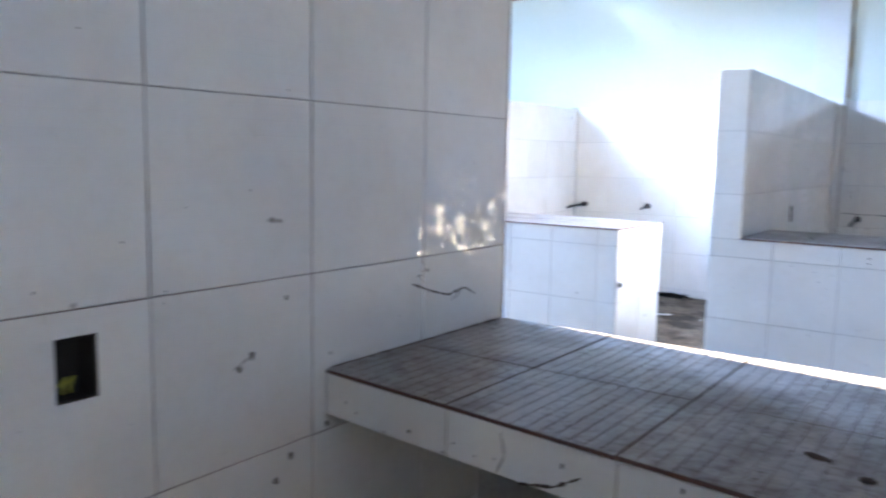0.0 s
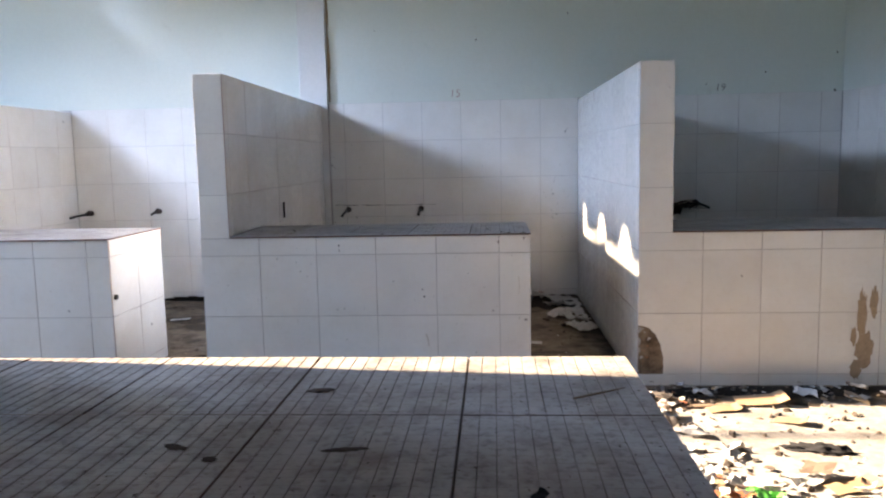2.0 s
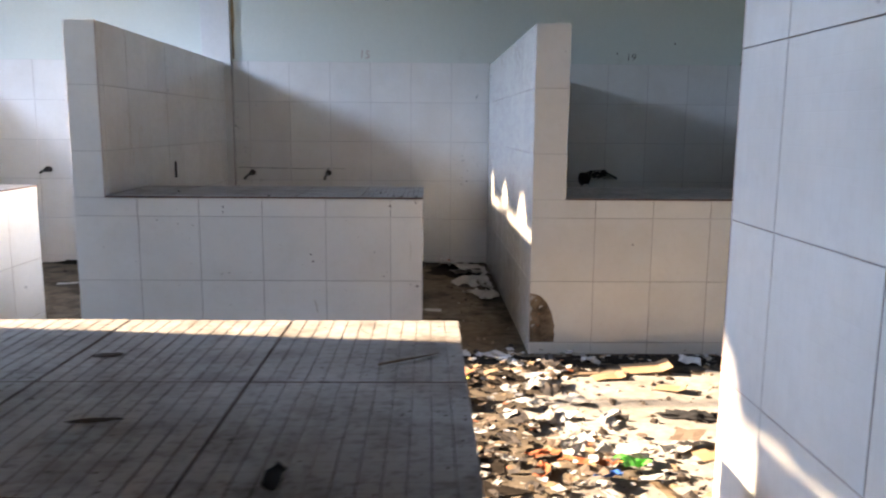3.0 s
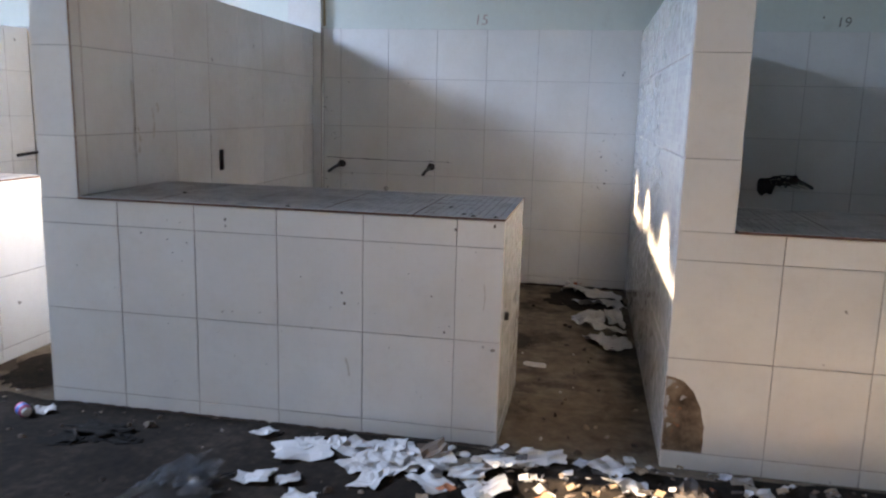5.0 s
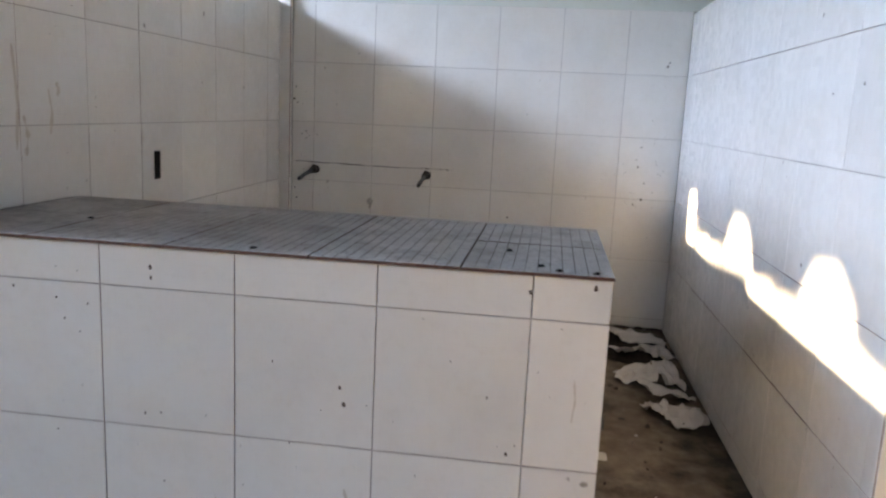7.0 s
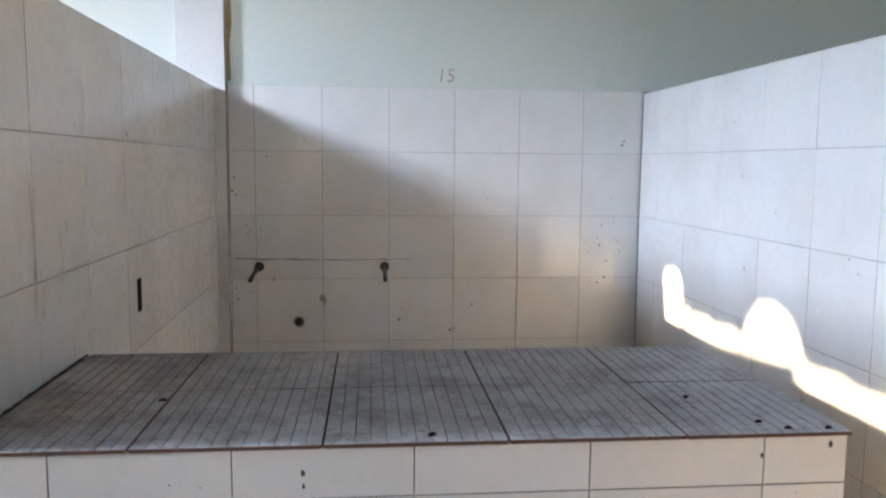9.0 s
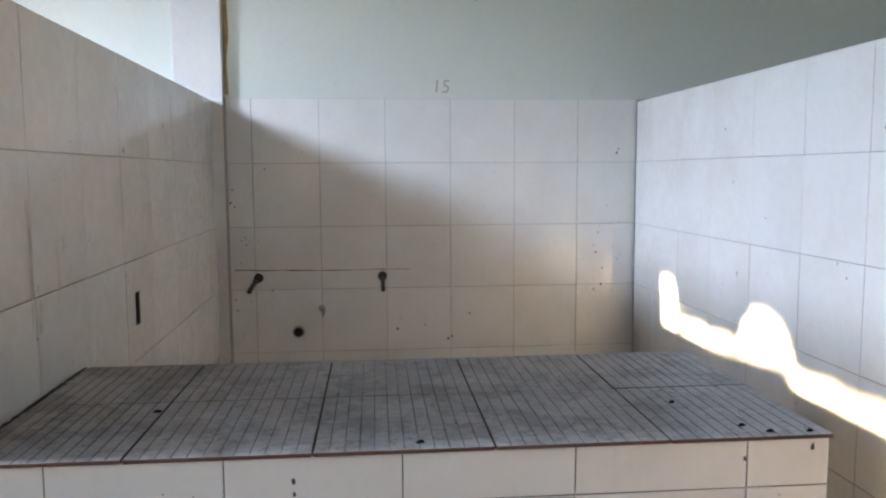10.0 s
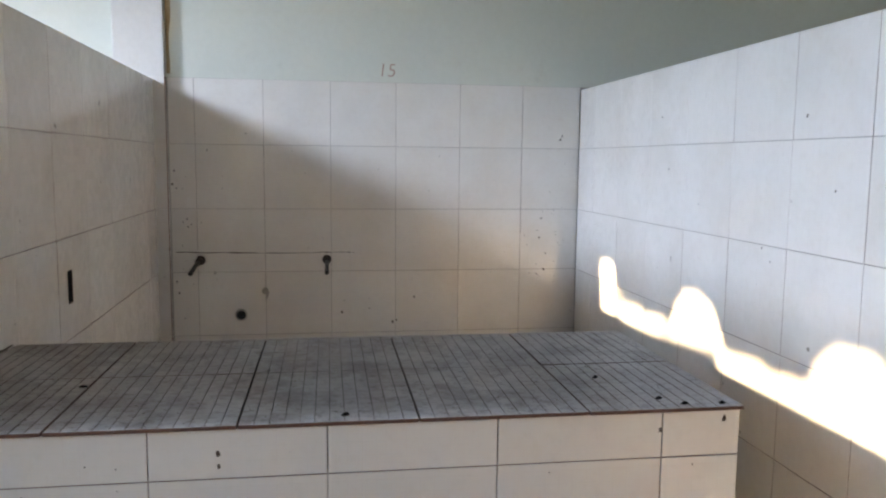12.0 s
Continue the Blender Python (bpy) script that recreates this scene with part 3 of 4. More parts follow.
def socket_box(x, y, z, w, h, wires):
    """An open wall box with a thin rim; its opening looks along +x."""
    base = new("socket_box")
    base.location = (x, y, z)
    b = bmesh.new()
    for y0, y1, z0, z1 in ((-w / 2, -w / 2 + 0.003, -h / 2, h / 2), (w / 2 - 0.003, w / 2, -h / 2, h / 2), (-w / 2, w / 2, -h / 2, -h / 2 + 0.003), (-w / 2, w / 2, h / 2 - 0.003, h / 2)):
        add_box(b, -0.052, -0.002, y0, y1, z0, z1)
    add_box(b, -0.056, -0.052, -w / 2, w / 2, -h / 2, h / 2)
    part("shell", b, DARK, base)
    if wires:
        for q, mat in ((-0.008, YELLOW), (0.004, YELLOW), (0.012, BLACK)):
            b = bmesh.new()
            add_tube(b, [(-0.05, q, -0.04), (-0.03, q + 0.006, -0.02), (-0.022, q - 0.004, -0.035), (-0.03, q, -0.044)], 0.0022, 8)
            part("wire", b, mat, base)
    return tagged(base, "open socket box sunk in the tiled wall" + (" with loose wires" if wires else ""), "socket box")


sk = math.radians(1.2)
socket_box(-0.138 - 1.2415 * math.sin(sk), -2.7695 + 1.2415 * math.cos(sk), 0.924, 0.051, 0.11, False)
socket_box(-2.54, -1.39, 0.95, 0.048, 0.098, False)
socket_box(-0.1, -6.4625, 0.9325, 0.065, 0.099, True)


def plug(x, y, z):
    b = bmesh.new()
    add_tube(b, [(-0.002, 0, 0), (0.014, 0, 0)], [0.017, 0.014], 14)
    ob = tagged(part("pipe_plug", b, BLACK), "black plastic pipe plug in the counter end", "plug")
    ob.location = (x, y, z)


plug(1.537, -2.665, 0.478)
plug(-0.839, -2.735, 0.515)

SMUDGE = plain("brown_smudge", (0.52, 0.47, 0.4), 0.7, vary=0.2, scale=30)
CHIP = plain("dark_chip", (0.1, 0.075, 0.06), 0.9, vary=0.4, scale=90)


def ribbon(parent, origin, u, v, pts, width, mat, name, label, seed=0.0, steps_each=6):
    """A thin irregular line over a wall face, through points given along u and v."""
    o, u, v = Vector(origin), Vector(u), Vector(v)
    nrm = u.cross(v)
    b = bmesh.new()
    line = []
    for (a0, b0), (a1, b1) in zip(pts, pts[1:]):
        line += [(a0 + (a1 - a0) * i / steps_each, b0 + (b1 - b0) * i / steps_each) for i in range(steps_each)]
    line.append(pts[-1])
    before = None
    for i, (a, c) in enumerate(line):
        a2, c2 = line[min(i + 1, len(line) - 1)]
        a1, c1 = line[max(i - 1, 0)]
        d = Vector((a2 - a1, c2 - c1)).normalized()
        w = max(0.0005, width * (0.6 + 0.9 * noise.noise((i * 0.7, seed, 2.0)))) * (0.35 if i in (0, len(line) - 1) else 1)
        j = 0.25 * width * noise.noise((i * 1.3, seed, 7.0))
        row = [b.verts.new(o + u * (a - d.y * q + j) + v * (c + d.x * q + j) + nrm * 0.0012) for q in (-w, w)]
        if before:
            b.faces.new((before[0], row[0], row[1], before[1]))
        before = row
    part(name, b, mat, parent, label)


def chips(parent, origin, u, v, places, label):
    """Small dark chips and dirt specks on a tiled face, too small to tell apart."""
    o, u, v = Vector(origin), Vector(u), Vector(v)
    nrm = u.cross(v)
    b = bmesh.new()
    for a, c, r in places:
        r *= 0.8
        seed = a * 13 + c * 7
        b.faces.new([b.verts.new(o + u * (a + r * q * math.cos(t)) + v * (c + 1.3 * r * q * math.sin(t)) + nrm * 0.0012) for t, q in [(2 * math.pi * k / 9, 0.7 + 0.6 * noise.noise((k * 1.7, seed, 0.0))) for k in range(9)]])
    tagged(part("tile_chip", b, CHIP, parent, label), kind="stuff")


FX, FY, FZ = (1, 0, 0), (0, 1, 0), (0, 0, 1)
spread = random.Random(5)
wall_specks = [(-0.11, 1.29, 0.008), (-0.12, 1.22, 0.009), (-0.1, 1.2, 0.006), (0.06, 1.4, 0.007), (1.87, 0.93, 0.009), (1.9, 0.75, 0.012), (1.91, 0.84, 0.007), (0.76, 0.52, 0.01), (1.04, 0.46, 0.011), (1.06, 0.47, 0.008), (1.16, 0.6, 0.008), (0.91, 0.54, 0.006), (1.88, 1.04, 0.006), (1.86, 0.72, 0.008), (1.98, 1.48, 0.009), (1.99, 1.5, 0.006), (-0.1, 0.64, 0.008), (-0.11, 0.7, 0.006)]
wall_specks += [(spread.uniform(-0.1, 2.05), spread.uniform(0.3, 1.5), spread.uniform(0.002, 0.004)) for i in range(40)]
wall_specks += [(1.86 + spread.gauss(0, 0.09), spread.uniform(0.5, 1.1), spread.uniform(0.0015, 0.0045)) for i in range(26)]
wall_specks += [(-0.08 + abs(spread.gauss(0, 0.04)), spread.uniform(0.5, 1.35), spread.uniform(0.002, 0.007)) for i in range(18)]
chips(wall_north, (0, 0, 0), FX, FZ, wall_specks, "dark chips and specks on the tiles")
chips(wall_north, (0, 0.003, 0), FX, FZ, [(1.2, 2.3, 0.012), (3.7, 1.95, 0.012), (4.3, 2.1, 0.014), (4.29, 1.78, 0.02), (3.2, 1.86, 0.01), (2.0, 2.5, 0.008), (0.3, 2.4, 0.007), (-1.2, 2.0, 0.006)], "dark chips in the painted wall")
front_specks = [(0.48, 0.8, 0.008), (0.481, 0.775, 0.006), (0.13, 0.73, 0.005), (0.24, 0.71, 0.005), (0.26, 0.66, 0.005), (0.32, 0.7, 0.004), (0.94, 0.55, 0.007), (0.95, 0.51, 0.009), (0.46, 0.44, 0.005), (0.5, 0.445, 0.004), (1.33, 0.43, 0.006), (1.5, 0.83, 0.01), (1.36, 0.81, 0.008), (1.28, 0.56, 0.004)]
front_specks += [(spread.uniform(-0.2, 1.5), spread.uniform(0.02, 0.8), spread.uniform(0.0015, 0.0035)) for i in range(45)]
chips(b_counter, (0, -2.775, 0), FX, FZ, front_specks, "dark chips and specks on the tiles")
ribbon(b_counter, (0, -2.775, 0), FX, FZ, [(0.955, 0.3), (0.965, 0.265), (0.97, 0.23)], 0.006, SMUDGE, "scrape", "brown scrape on a tile", 4.0)
ribbon(b_counter, (0, -2.775, 0), FX, FZ, [(1.47, 0.62), (1.475, 0.57), (1.47, 0.52)], 0.003, SMUDGE, "scrape", "thin scrape on a tile", 5.0)
for a, z0, z1, w in ((0.4, 1.02, 1.32, 0.01), (0.44, 1.0, 1.12, 0.012), (0.56, 1.06, 1.2, 0.009), (0.6, 1.18, 1.22, 0.012), (1.12, 1.0, 1.08, 0.006), (2.45, 1.0, 1.1, 0.008)):
    ribbon(bl, (0, 0, 0), FY, FZ, [(a, z0), (a + 0.012, (z0 + z1) / 2), (a - 0.004, z1)], w, SMUDGE, "smudge", "brown smear down the tiles", a * 10)
chips(bl, (0, 0, 0), FY, FZ, [(spread.uniform(0.3, 2.5), spread.uniform(0.87, 1.7), spread.uniform(0.002, 0.005)) for i in range(26)], "dark specks on the tiles")
chips(br, (-0.185, 0, 0), (0, -1, 0), FZ, [(-0.7, 1.5, 0.01), (-1.7, 1.55, 0.007), (-0.55, 1.28, 0.007), (-0.9, 1.08, 0.006), (-0.85, 1.04, 0.006), (-1.35, 1.2, 0.005), (-0.35, 1.3, 0.01)] + [(-spread.uniform(0.2, 2.5), spread.uniform(0.3, 1.7), spread.uniform(0.002, 0.004)) for i in range(20)], "dark specks on the tiles")
ribbon(nl, (0, 0, 0), FY, FZ, [(-0.42, 0.965), (-0.35, 0.94), (-0.27, 0.918), (-0.2, 0.93), (-0.15, 0.905)], 0.0035, CHIP, "crack", "dark crack across a tile", 8.0)
ribbon(nl, (0, 0, 0), FY, FZ, [(-0.2, 0.93), (-0.26, 0.9)], 0.002, CHIP, "crack", "fine crack in a tile", 9.0)
ribbon(nl, (0, 0, 0), FY, FZ, [(-0.9, 0.885), (-0.94, 0.866)], 0.002, CHIP, "crack", "fine scratch in a tile", 10.0)
chips(nl, (0, 0, 0), FY, FZ, [(-0.81, 0.985, 0.009), (-0.895, 0.885, 0.011), (-0.925, 0.865, 0.009), (-0.36, 0.99, 0.007), (-0.39, 0.98, 0.007), (-0.8, 0.66, 0.012), (-0.84, 0.62, 0.01), (-0.88, 0.56, 0.008), (-0.7, 0.7, 0.01)] + [(-spread.uniform(0.05, 1.4), spread.uniform(0.4, 1.5), spread.uniform(0.0015, 0.003)) for i in range(25)], "dark chips and specks on the tiles")
ribbon(n_counter, (0, -5.932, 0), FX, FZ, [(0.4, 0.72), (0.47, 0.735), (0.52, 0.765)], 0.004, CHIP, "crack", "dark crack in the slab edge", 11.0)
ribbon(n_counter, (0, -5.932, 0), FX, FZ, [(0.36, 0.8), (0.37, 0.76), (0.35, 0.72)], 0.002, CHIP, "crack", "fine crack in the slab edge", 12.0)
chips(n_counter, (0, -5.932, 0), FX, FZ, [(spread.uniform(-0.05, 1.6), spread.uniform(0.72, 0.8), spread.uniform(0.002, 0.006)) for i in range(30)], "dark specks on the slab edge")

# brown stain at the foot of the third counter
bm = bmesh.new()
for cx, cz, rx, rz in ((3.3, 0.4, 0.025, 0.13), (3.32, 0.2, 0.045, 0.1), (3.26, 0.27, 0.014, 0.05), (3.28, 0.09, 0.03, 0.05), (3.36, 0.46, 0.02, 0.08)):
    bm.faces.new([bm.verts.new((cx + rx * q * math.cos(t), -2.7765 - 0.0006 * cx, cz + rz * q * math.sin(t))) for t, q in [(2 * math.pi * k / 26, 1 + 0.5 * noise.noise((k * 0.9, cx * 9, cz * 5))) for k in range(26)]])
part("brown_stain", bm, plain("brown_seepage", (0.36, 0.265, 0.18), 0.8, vary=0.45, scale=60), c_counter, "rusty brown stain over the tiles")

# writing and marks on the back wall
text = bpy.data.curves.new("handwritten_number", "FONT")
text.body, text.size, text.extrude, text.shear, text.offset = "19", 0.09, 0.0004, 0.1, -0.0012
text.materials.append(SCRATCH)
mark = tagged(new("handwritten_number", text), "number 19 hand-drawn in dark pencil on painted wall", "writing")
mark.matrix_world = pose(3.275, 0.0022, 1.8, 90, 0, 0)
text = bpy.data.curves.new("handwritten_number", "FONT")
text.body, text.size, text.extrude, text.shear, text.offset = "15", 0.1, 0.0004, 0.12, -0.0012
text.materials.append(INK)
mark = tagged(new("handwritten_number", text), "number 15 hand-drawn in reddish pencil on painted wall", "writing")
mark.matrix_world = pose(0.955, 0.0022, 1.803, 90, 0, 0)


def scratch(x0, x1, z0, z1, width, seed):
    b = bmesh.new()
    before = None
    for i in range(25):
        q = i / 24
        x, z = x0 + (x1 - x0) * q, z0 + (z1 - z0) * q + 0.004 * noise.noise((q * 6, seed, 0))
        w = max(0.0006, width * (0.55 + 0.9 * noise.noise((q * 9, seed, 3))))
        row = [b.verts.new((x, -0.0012, z - w)), b.verts.new((x, -0.0012, z + w))]
        if before:
            b.faces.new((before[0], row[0], row[1], before[1]))
        before = row
    part("scratch", b, SCRATCH, wall_north, "dark scratched line across the tiles")


scratch(-0.11, 0.51, 0.858, 0.85, 0.004, 1)
scratch(0.5, 0.7, 0.851, 0.853, 0.002, 2)
scratch(0.65, 0.83, 0.855, 0.852, 0.0022, 3)


# ---- litter ----
dice = random.Random(21)


def add_scrap(bm, x, y, z, w, h, turn, crumple, tilt=0.0, n=3):
    """A crumpled sheet, resting on z or just above it."""
    m = Matrix.Translation((x, y, z)) @ pose(0, 0, 0, tilt * dice.uniform(-1, 1), tilt * dice.uniform(-1, 1), turn)
    seed = dice.uniform(0, 50)
    skew = dice.uniform(-0.25, 0.25)
    pts = {}
    low = 9.0
    for i in range(n + 1):
        for j in range(n + 1):
            a, b = i / n - 0.5, j / n - 0.5
            edge = 1 + 0.22 * noise.noise((a * 5 + seed, b * 5, 1.0))
            c = m @ Vector(((a + skew * b) * w * edge, b * h * edge, 0.55 * crumple * (noise.noise((a * 3 + seed, b * 3, seed)) + 0.5)))
            pts[i, j] = c
            low = min(low, c.z)
    for k in pts:
        pts[k].z += z + 0.003 - low
    v = {k: bm.verts.new(c) for k, c in pts.items()}
    for i in range(n):
        for j in range(n):
            bm.faces.new((v[i, j], v[i + 1, j], v[i + 1, j + 1], v[i, j + 1]))


def solid(ob, thick):
    mod = ob.modifiers.new("thickness", "SOLIDIFY")
    mod.thickness = thick
    mod.offset = 1.0
    return ob


def sheet(name, x, y, w, h, turn, mat, label, category, crumple=0.012, z=0.0, tilt=4, group="", thick=0.0008, n=5):
    b = bmesh.new()
    add_scrap(b, 0, 0, 0, w, h, turn, crumple, tilt, n)
    ob = tagged(part(name, b, mat, smooth=False), label, category, group)
    ob.location = (x, y, z)
    return solid(ob, thick)


def near_counter_gap(x, y):
    """Floor clear of counters and partitions."""
    if -2.82 < y < -2.08 and not (1.57 < x < 2.07 or -0.82 < x < -0.31):
        return False
    if y > -2.82 and (2.07 < x < 2.3 or -0.32 < x < -0.1 or y > -0.03):
        return False
    if -5.93 < y < -5.2 and x < 1.66:
        return False
    return not (y < -5.2 and 2.17 < x < 2.4)


# dark soil trodden over the concrete, coloured darker to carry the deep shade there
SHADED_SOIL = rough_surface("shaded_trodden_soil", [(0.34, (0.008, 0.006, 0.0045)), (0.5, (0.02, 0.0145, 0.0105)), (0.66, (0.046, 0.034, 0.025))], 26, 3, 0.004, 0.95)
for cx, cy, rx, ry, seed in ((0.3, -3.25, 1.35, 0.54, 1.0), (-0.2, -3.85, 1.5, 0.55, 17.0), (1.75, -3.05, 0.7, 0.24, 5.0), (-0.9, -3.6, 0.9, 0.6, 9.0), (0.7, -4.35, 1.3, 0.55, 13.0), (1.82, -0.35, 0.25, 0.3, 21.0), (-0.55, -2.4, 0.2, 0.3, 25.0), (2.9, -2.9, 0.9, 0.1, 29.0)):
    bm = bmesh.new()
    rings = []
    for k in range(64):
        t = 2 * math.pi * k / 64
        q = 1 + 0.28 * noise.noise((math.cos(t) * 1.7, math.sin(t) * 1.7, seed)) + 0.16 * noise.noise((math.cos(t) * 6, math.sin(t) * 6, seed)) + 0.1 * noise.noise((math.cos(t) * 17, math.sin(t) * 17, seed))
        rings.append(bm.verts.new((cx + rx * q * math.cos(t), cy + ry * q * math.sin(t), 0.004 + 0.0004 * seed / 4)))
    bm.faces.new(rings)
    tagged(part("soil_patch", bm, SHADED_SOIL), "dark soil on the concrete floor, blackened for the shade there", "soil", kind="stuff")

for cx, cy, r, seed in ((0.06, -3.02, 0.13, 3.0), (-0.03, -3.12, 0.07, 6.0), (0.2, -3.05, 0.06, 8.0)):
    bm = bmesh.new()
    bm.faces.new([bm.verts.new((cx + r * q * math.cos(t), cy + 0.6 * r * q * math.sin(t), 0.0062 + 0.0002 * seed)) for t, q in [(2 * math.pi * k / 48, 1 + 0.5 * noise.noise((math.cos(2 * math.pi * k / 48) * 2.5, math.sin(2 * math.pi * k / 48) * 2.5, seed)) + 0.2 * noise.noise((k * 0.9, seed, 0))) for k in range(48)]])
    tagged(part("soil_patch", bm, SOOT), "black dirt spilt on the floor by the counter", "soil", kind="stuff")

# pale dust and powder, lightened to carry the sun on the aisle floor
SUNLIT_DUST = rough_surface("sunlit_floor_dust", [(0.34, (0.17, 0.145, 0.125)), (0.5, (0.3, 0.27, 0.24)), (0.66, (0.42, 0.39, 0.36))], 22, 2.2, 0.003, 0.95, extra=(0.09, 0.065, 0.045), extra_scale=5.0, extra_edge=(0.6, 0.68), extra_amount=0.7)
for cx, cy, rx, ry, seed in ((3.05, -3.75, 1.05, 0.62, 2.0), (2.75, -4.75, 0.8, 0.6, 11.0), (3.5, -4.5, 0.7, 0.7, 19.0), (2.55, -3.3, 0.4, 0.2, 23.0)):
    bm = bmesh.new()
    ring = []
    for k in range(90):
        t = 2 * math.pi * k / 90
        q = 1 + 0.22 * noise.noise((math.cos(t) * 1.7, math.sin(t) * 1.7, seed)) + 0.16 * noise.noise((math.cos(t) * 6, math.sin(t) * 6, seed)) + 0.1 * noise.noise((math.cos(t) * 17, math.sin(t) * 17, seed))
        ring.append(bm.verts.new((min(4.34, cx + rx * q * math.cos(t)), cy + ry * q * math.sin(t), 0.0015 + 0.0001 * seed)))
    bm.faces.new(ring)
    tagged(part("dust_patch", bm, SUNLIT_DUST), "pale dust on the concrete floor, lightened where the sun falls", "dust", kind="stuff")

# dense mixed rubbish in the aisle
bm = bmesh.new()
count = 0
while count < 1500:
    x, y = dice.uniform(1.3, 4.3), dice.uniform(-5.9, -2.83)
    heap = math.exp(-((x - 1.95) / 0.42) ** 2) + 0.55 * math.exp(-((y + 2.95) / 0.14) ** 2) + 0.75 * math.exp(-((y + 4.4) / 0.5) ** 2)
    bare = math.exp(-(((x - 2.75) / 0.5) ** 2 + ((y + 3.55) / 0.35) ** 2))
    if dice.random() > heap - 0.9 * bare + 0.06 or not near_counter_gap(x, y):
        continue
    big = dice.random() < 0.09
    w = dice.uniform(0.06, 0.12) if big else dice.uniform(0.012, 0.045)
    add_scrap(bm, x, y, dice.uniform(0, 0.02 + 0.03 * min(1, heap)), w, w * dice.uniform(0.45, 1.1), dice.uniform(0, 360), 0.3 * w, 16, 3 if big else 2)
    count += 1
solid(tagged(part("paper_litter", bm, LITTER), "torn paper, card and rubbish strewn over the floor", "litter", kind="stuff"), 0.0012)

# dark crumbs and dust everywhere on the floor
bm = bmesh.new()
count = 0
while count < 1700:
    x, y = dice.uniform(-1.6, 4.3), dice.uniform(-5.2, -0.03)
    d = 0.12 + math.exp(-((x - 1.9) / 0.6) ** 2) * (y < -2.8) + 0.8 * math.exp(-((y + 2.84) / 0.05) ** 2) + 0.35 * (x > 1.6 and y < -2.8) + 0.6 * math.exp(-(((x - 0.05) / 0.16) ** 2 + ((y + 3.0) / 0.12) ** 2)) * 2
    if dice.random() > d or not near_counter_gap(x, y):
        continue
    s = dice.uniform(0.004, 0.013) * (1.8 if dice.random() < 0.12 else 1)
    made = bmesh.ops.create_icosphere(bm, subdivisions=1, radius=s, matrix=Matrix.Translation((x, y, s * 0.3)) @ pose(0, 0, 0, dice.uniform(0, 360), dice.uniform(0, 360), 0) @ Matrix.Diagonal((dice.uniform(0.7, 1.8), 1, dice.uniform(0.3, 0.7), 1)))
    count += 1
tagged(part("floor_crumbs", bm, CRUMBS), "dark crumbs of soil and rubble on the floor", "rubble", kind="stuff")

# white papers along the counter and in the stall
for x, y, w, h, a in ((0.86, -2.98, 0.26, 0.2, 20), (1.06, -2.92, 0.2, 0.15, -15), (1.2, -3.0, 0.17, 0.2, 60), (1.33, -2.94, 0.2, 0.14, 10), (1.46, -2.97, 0.19, 0.18, -30), (0.78, -3.22, 0.15, 0.1, 8), (0.9, -3.2, 0.1, 0.09, 40), (0.98, -3.31, 0.14, 0.09, -12), (1.16, -3.13, 0.16, 0.12, 75), (1.36, -3.1, 0.18, 0.14, -50), (1.71, -2.84, 0.2, 0.12, 15), (1.95, -2.86, 0.16, 0.13, -40), (2.02, -3.0, 0.14, 0.1, 20), (1.55, -3.12, 0.2, 0.13, 35)):
    sheet("paper_sheet", x, y, 0.8 * w, 0.8 * h, a, PAPER, "crumpled dirty white paper on the floor by the counter", "paper", 0.03, group="papers on the floor", tilt=8)
scatter = random.Random(33)
for i in range(22):
    sheet("paper_sheet", scatter.uniform(0.55, 1.6), -2.86 - abs(scatter.gauss(0, 0.16)), scatter.uniform(0.06, 0.12), scatter.uniform(0.05, 0.1), scatter.uniform(0, 360), PAPER, "small torn white paper on the floor by the counter", "paper", 0.02, z=0.001 * i, group="papers on the floor", tilt=6)
for x, y, w, h, a in ((1.78, -0.2, 0.22, 0.15, 10), (1.93, -0.28, 0.26, 0.17, -20), (2.0, -0.5, 0.12, 0.3, 12), (1.86, -0.52, 0.18, 0.12, 50), (1.85, -0.9, 0.2, 0.12, 25), (2.0, -0.85, 0.1, 0.34, 8), (1.94, -1.15, 0.24, 0.14, -15), (1.99, -1.38, 0.16, 0.16, 30), (1.88, -1.3, 0.12, 0.1, 70), (1.72, -0.1, 0.1, 0.12, 0)):
    sheet("paper_sheet", x, y, w, h, a, PAPER, "crumpled white paper heaped along the partition foot", "paper", 0.07, group="papers in the stall", tilt=10, n=7)
sheet("paper_sheet", 1.6, -1.79, 0.11, 0.06, -3, PAPER, "small folded white paper on the stall floor", "paper", 0.01)
sheet("paper_sheet", -1.22, -0.97, 0.16, 0.07, 5, PAPER, "white paper scrap on the lit stall floor", "paper", 0.012)
sheet("paper_sheet", -0.26, -2.88, 0.07, 0.09, 40, PAPER, "small white scrap at the partition foot", "paper", 0.03)
sheet("red_wrapper", 1.745, -0.07, 0.06, 0.06, 30, CLAY, "small crumpled red wrapper on the papers", "wrapper", 0.03, z=0.03)
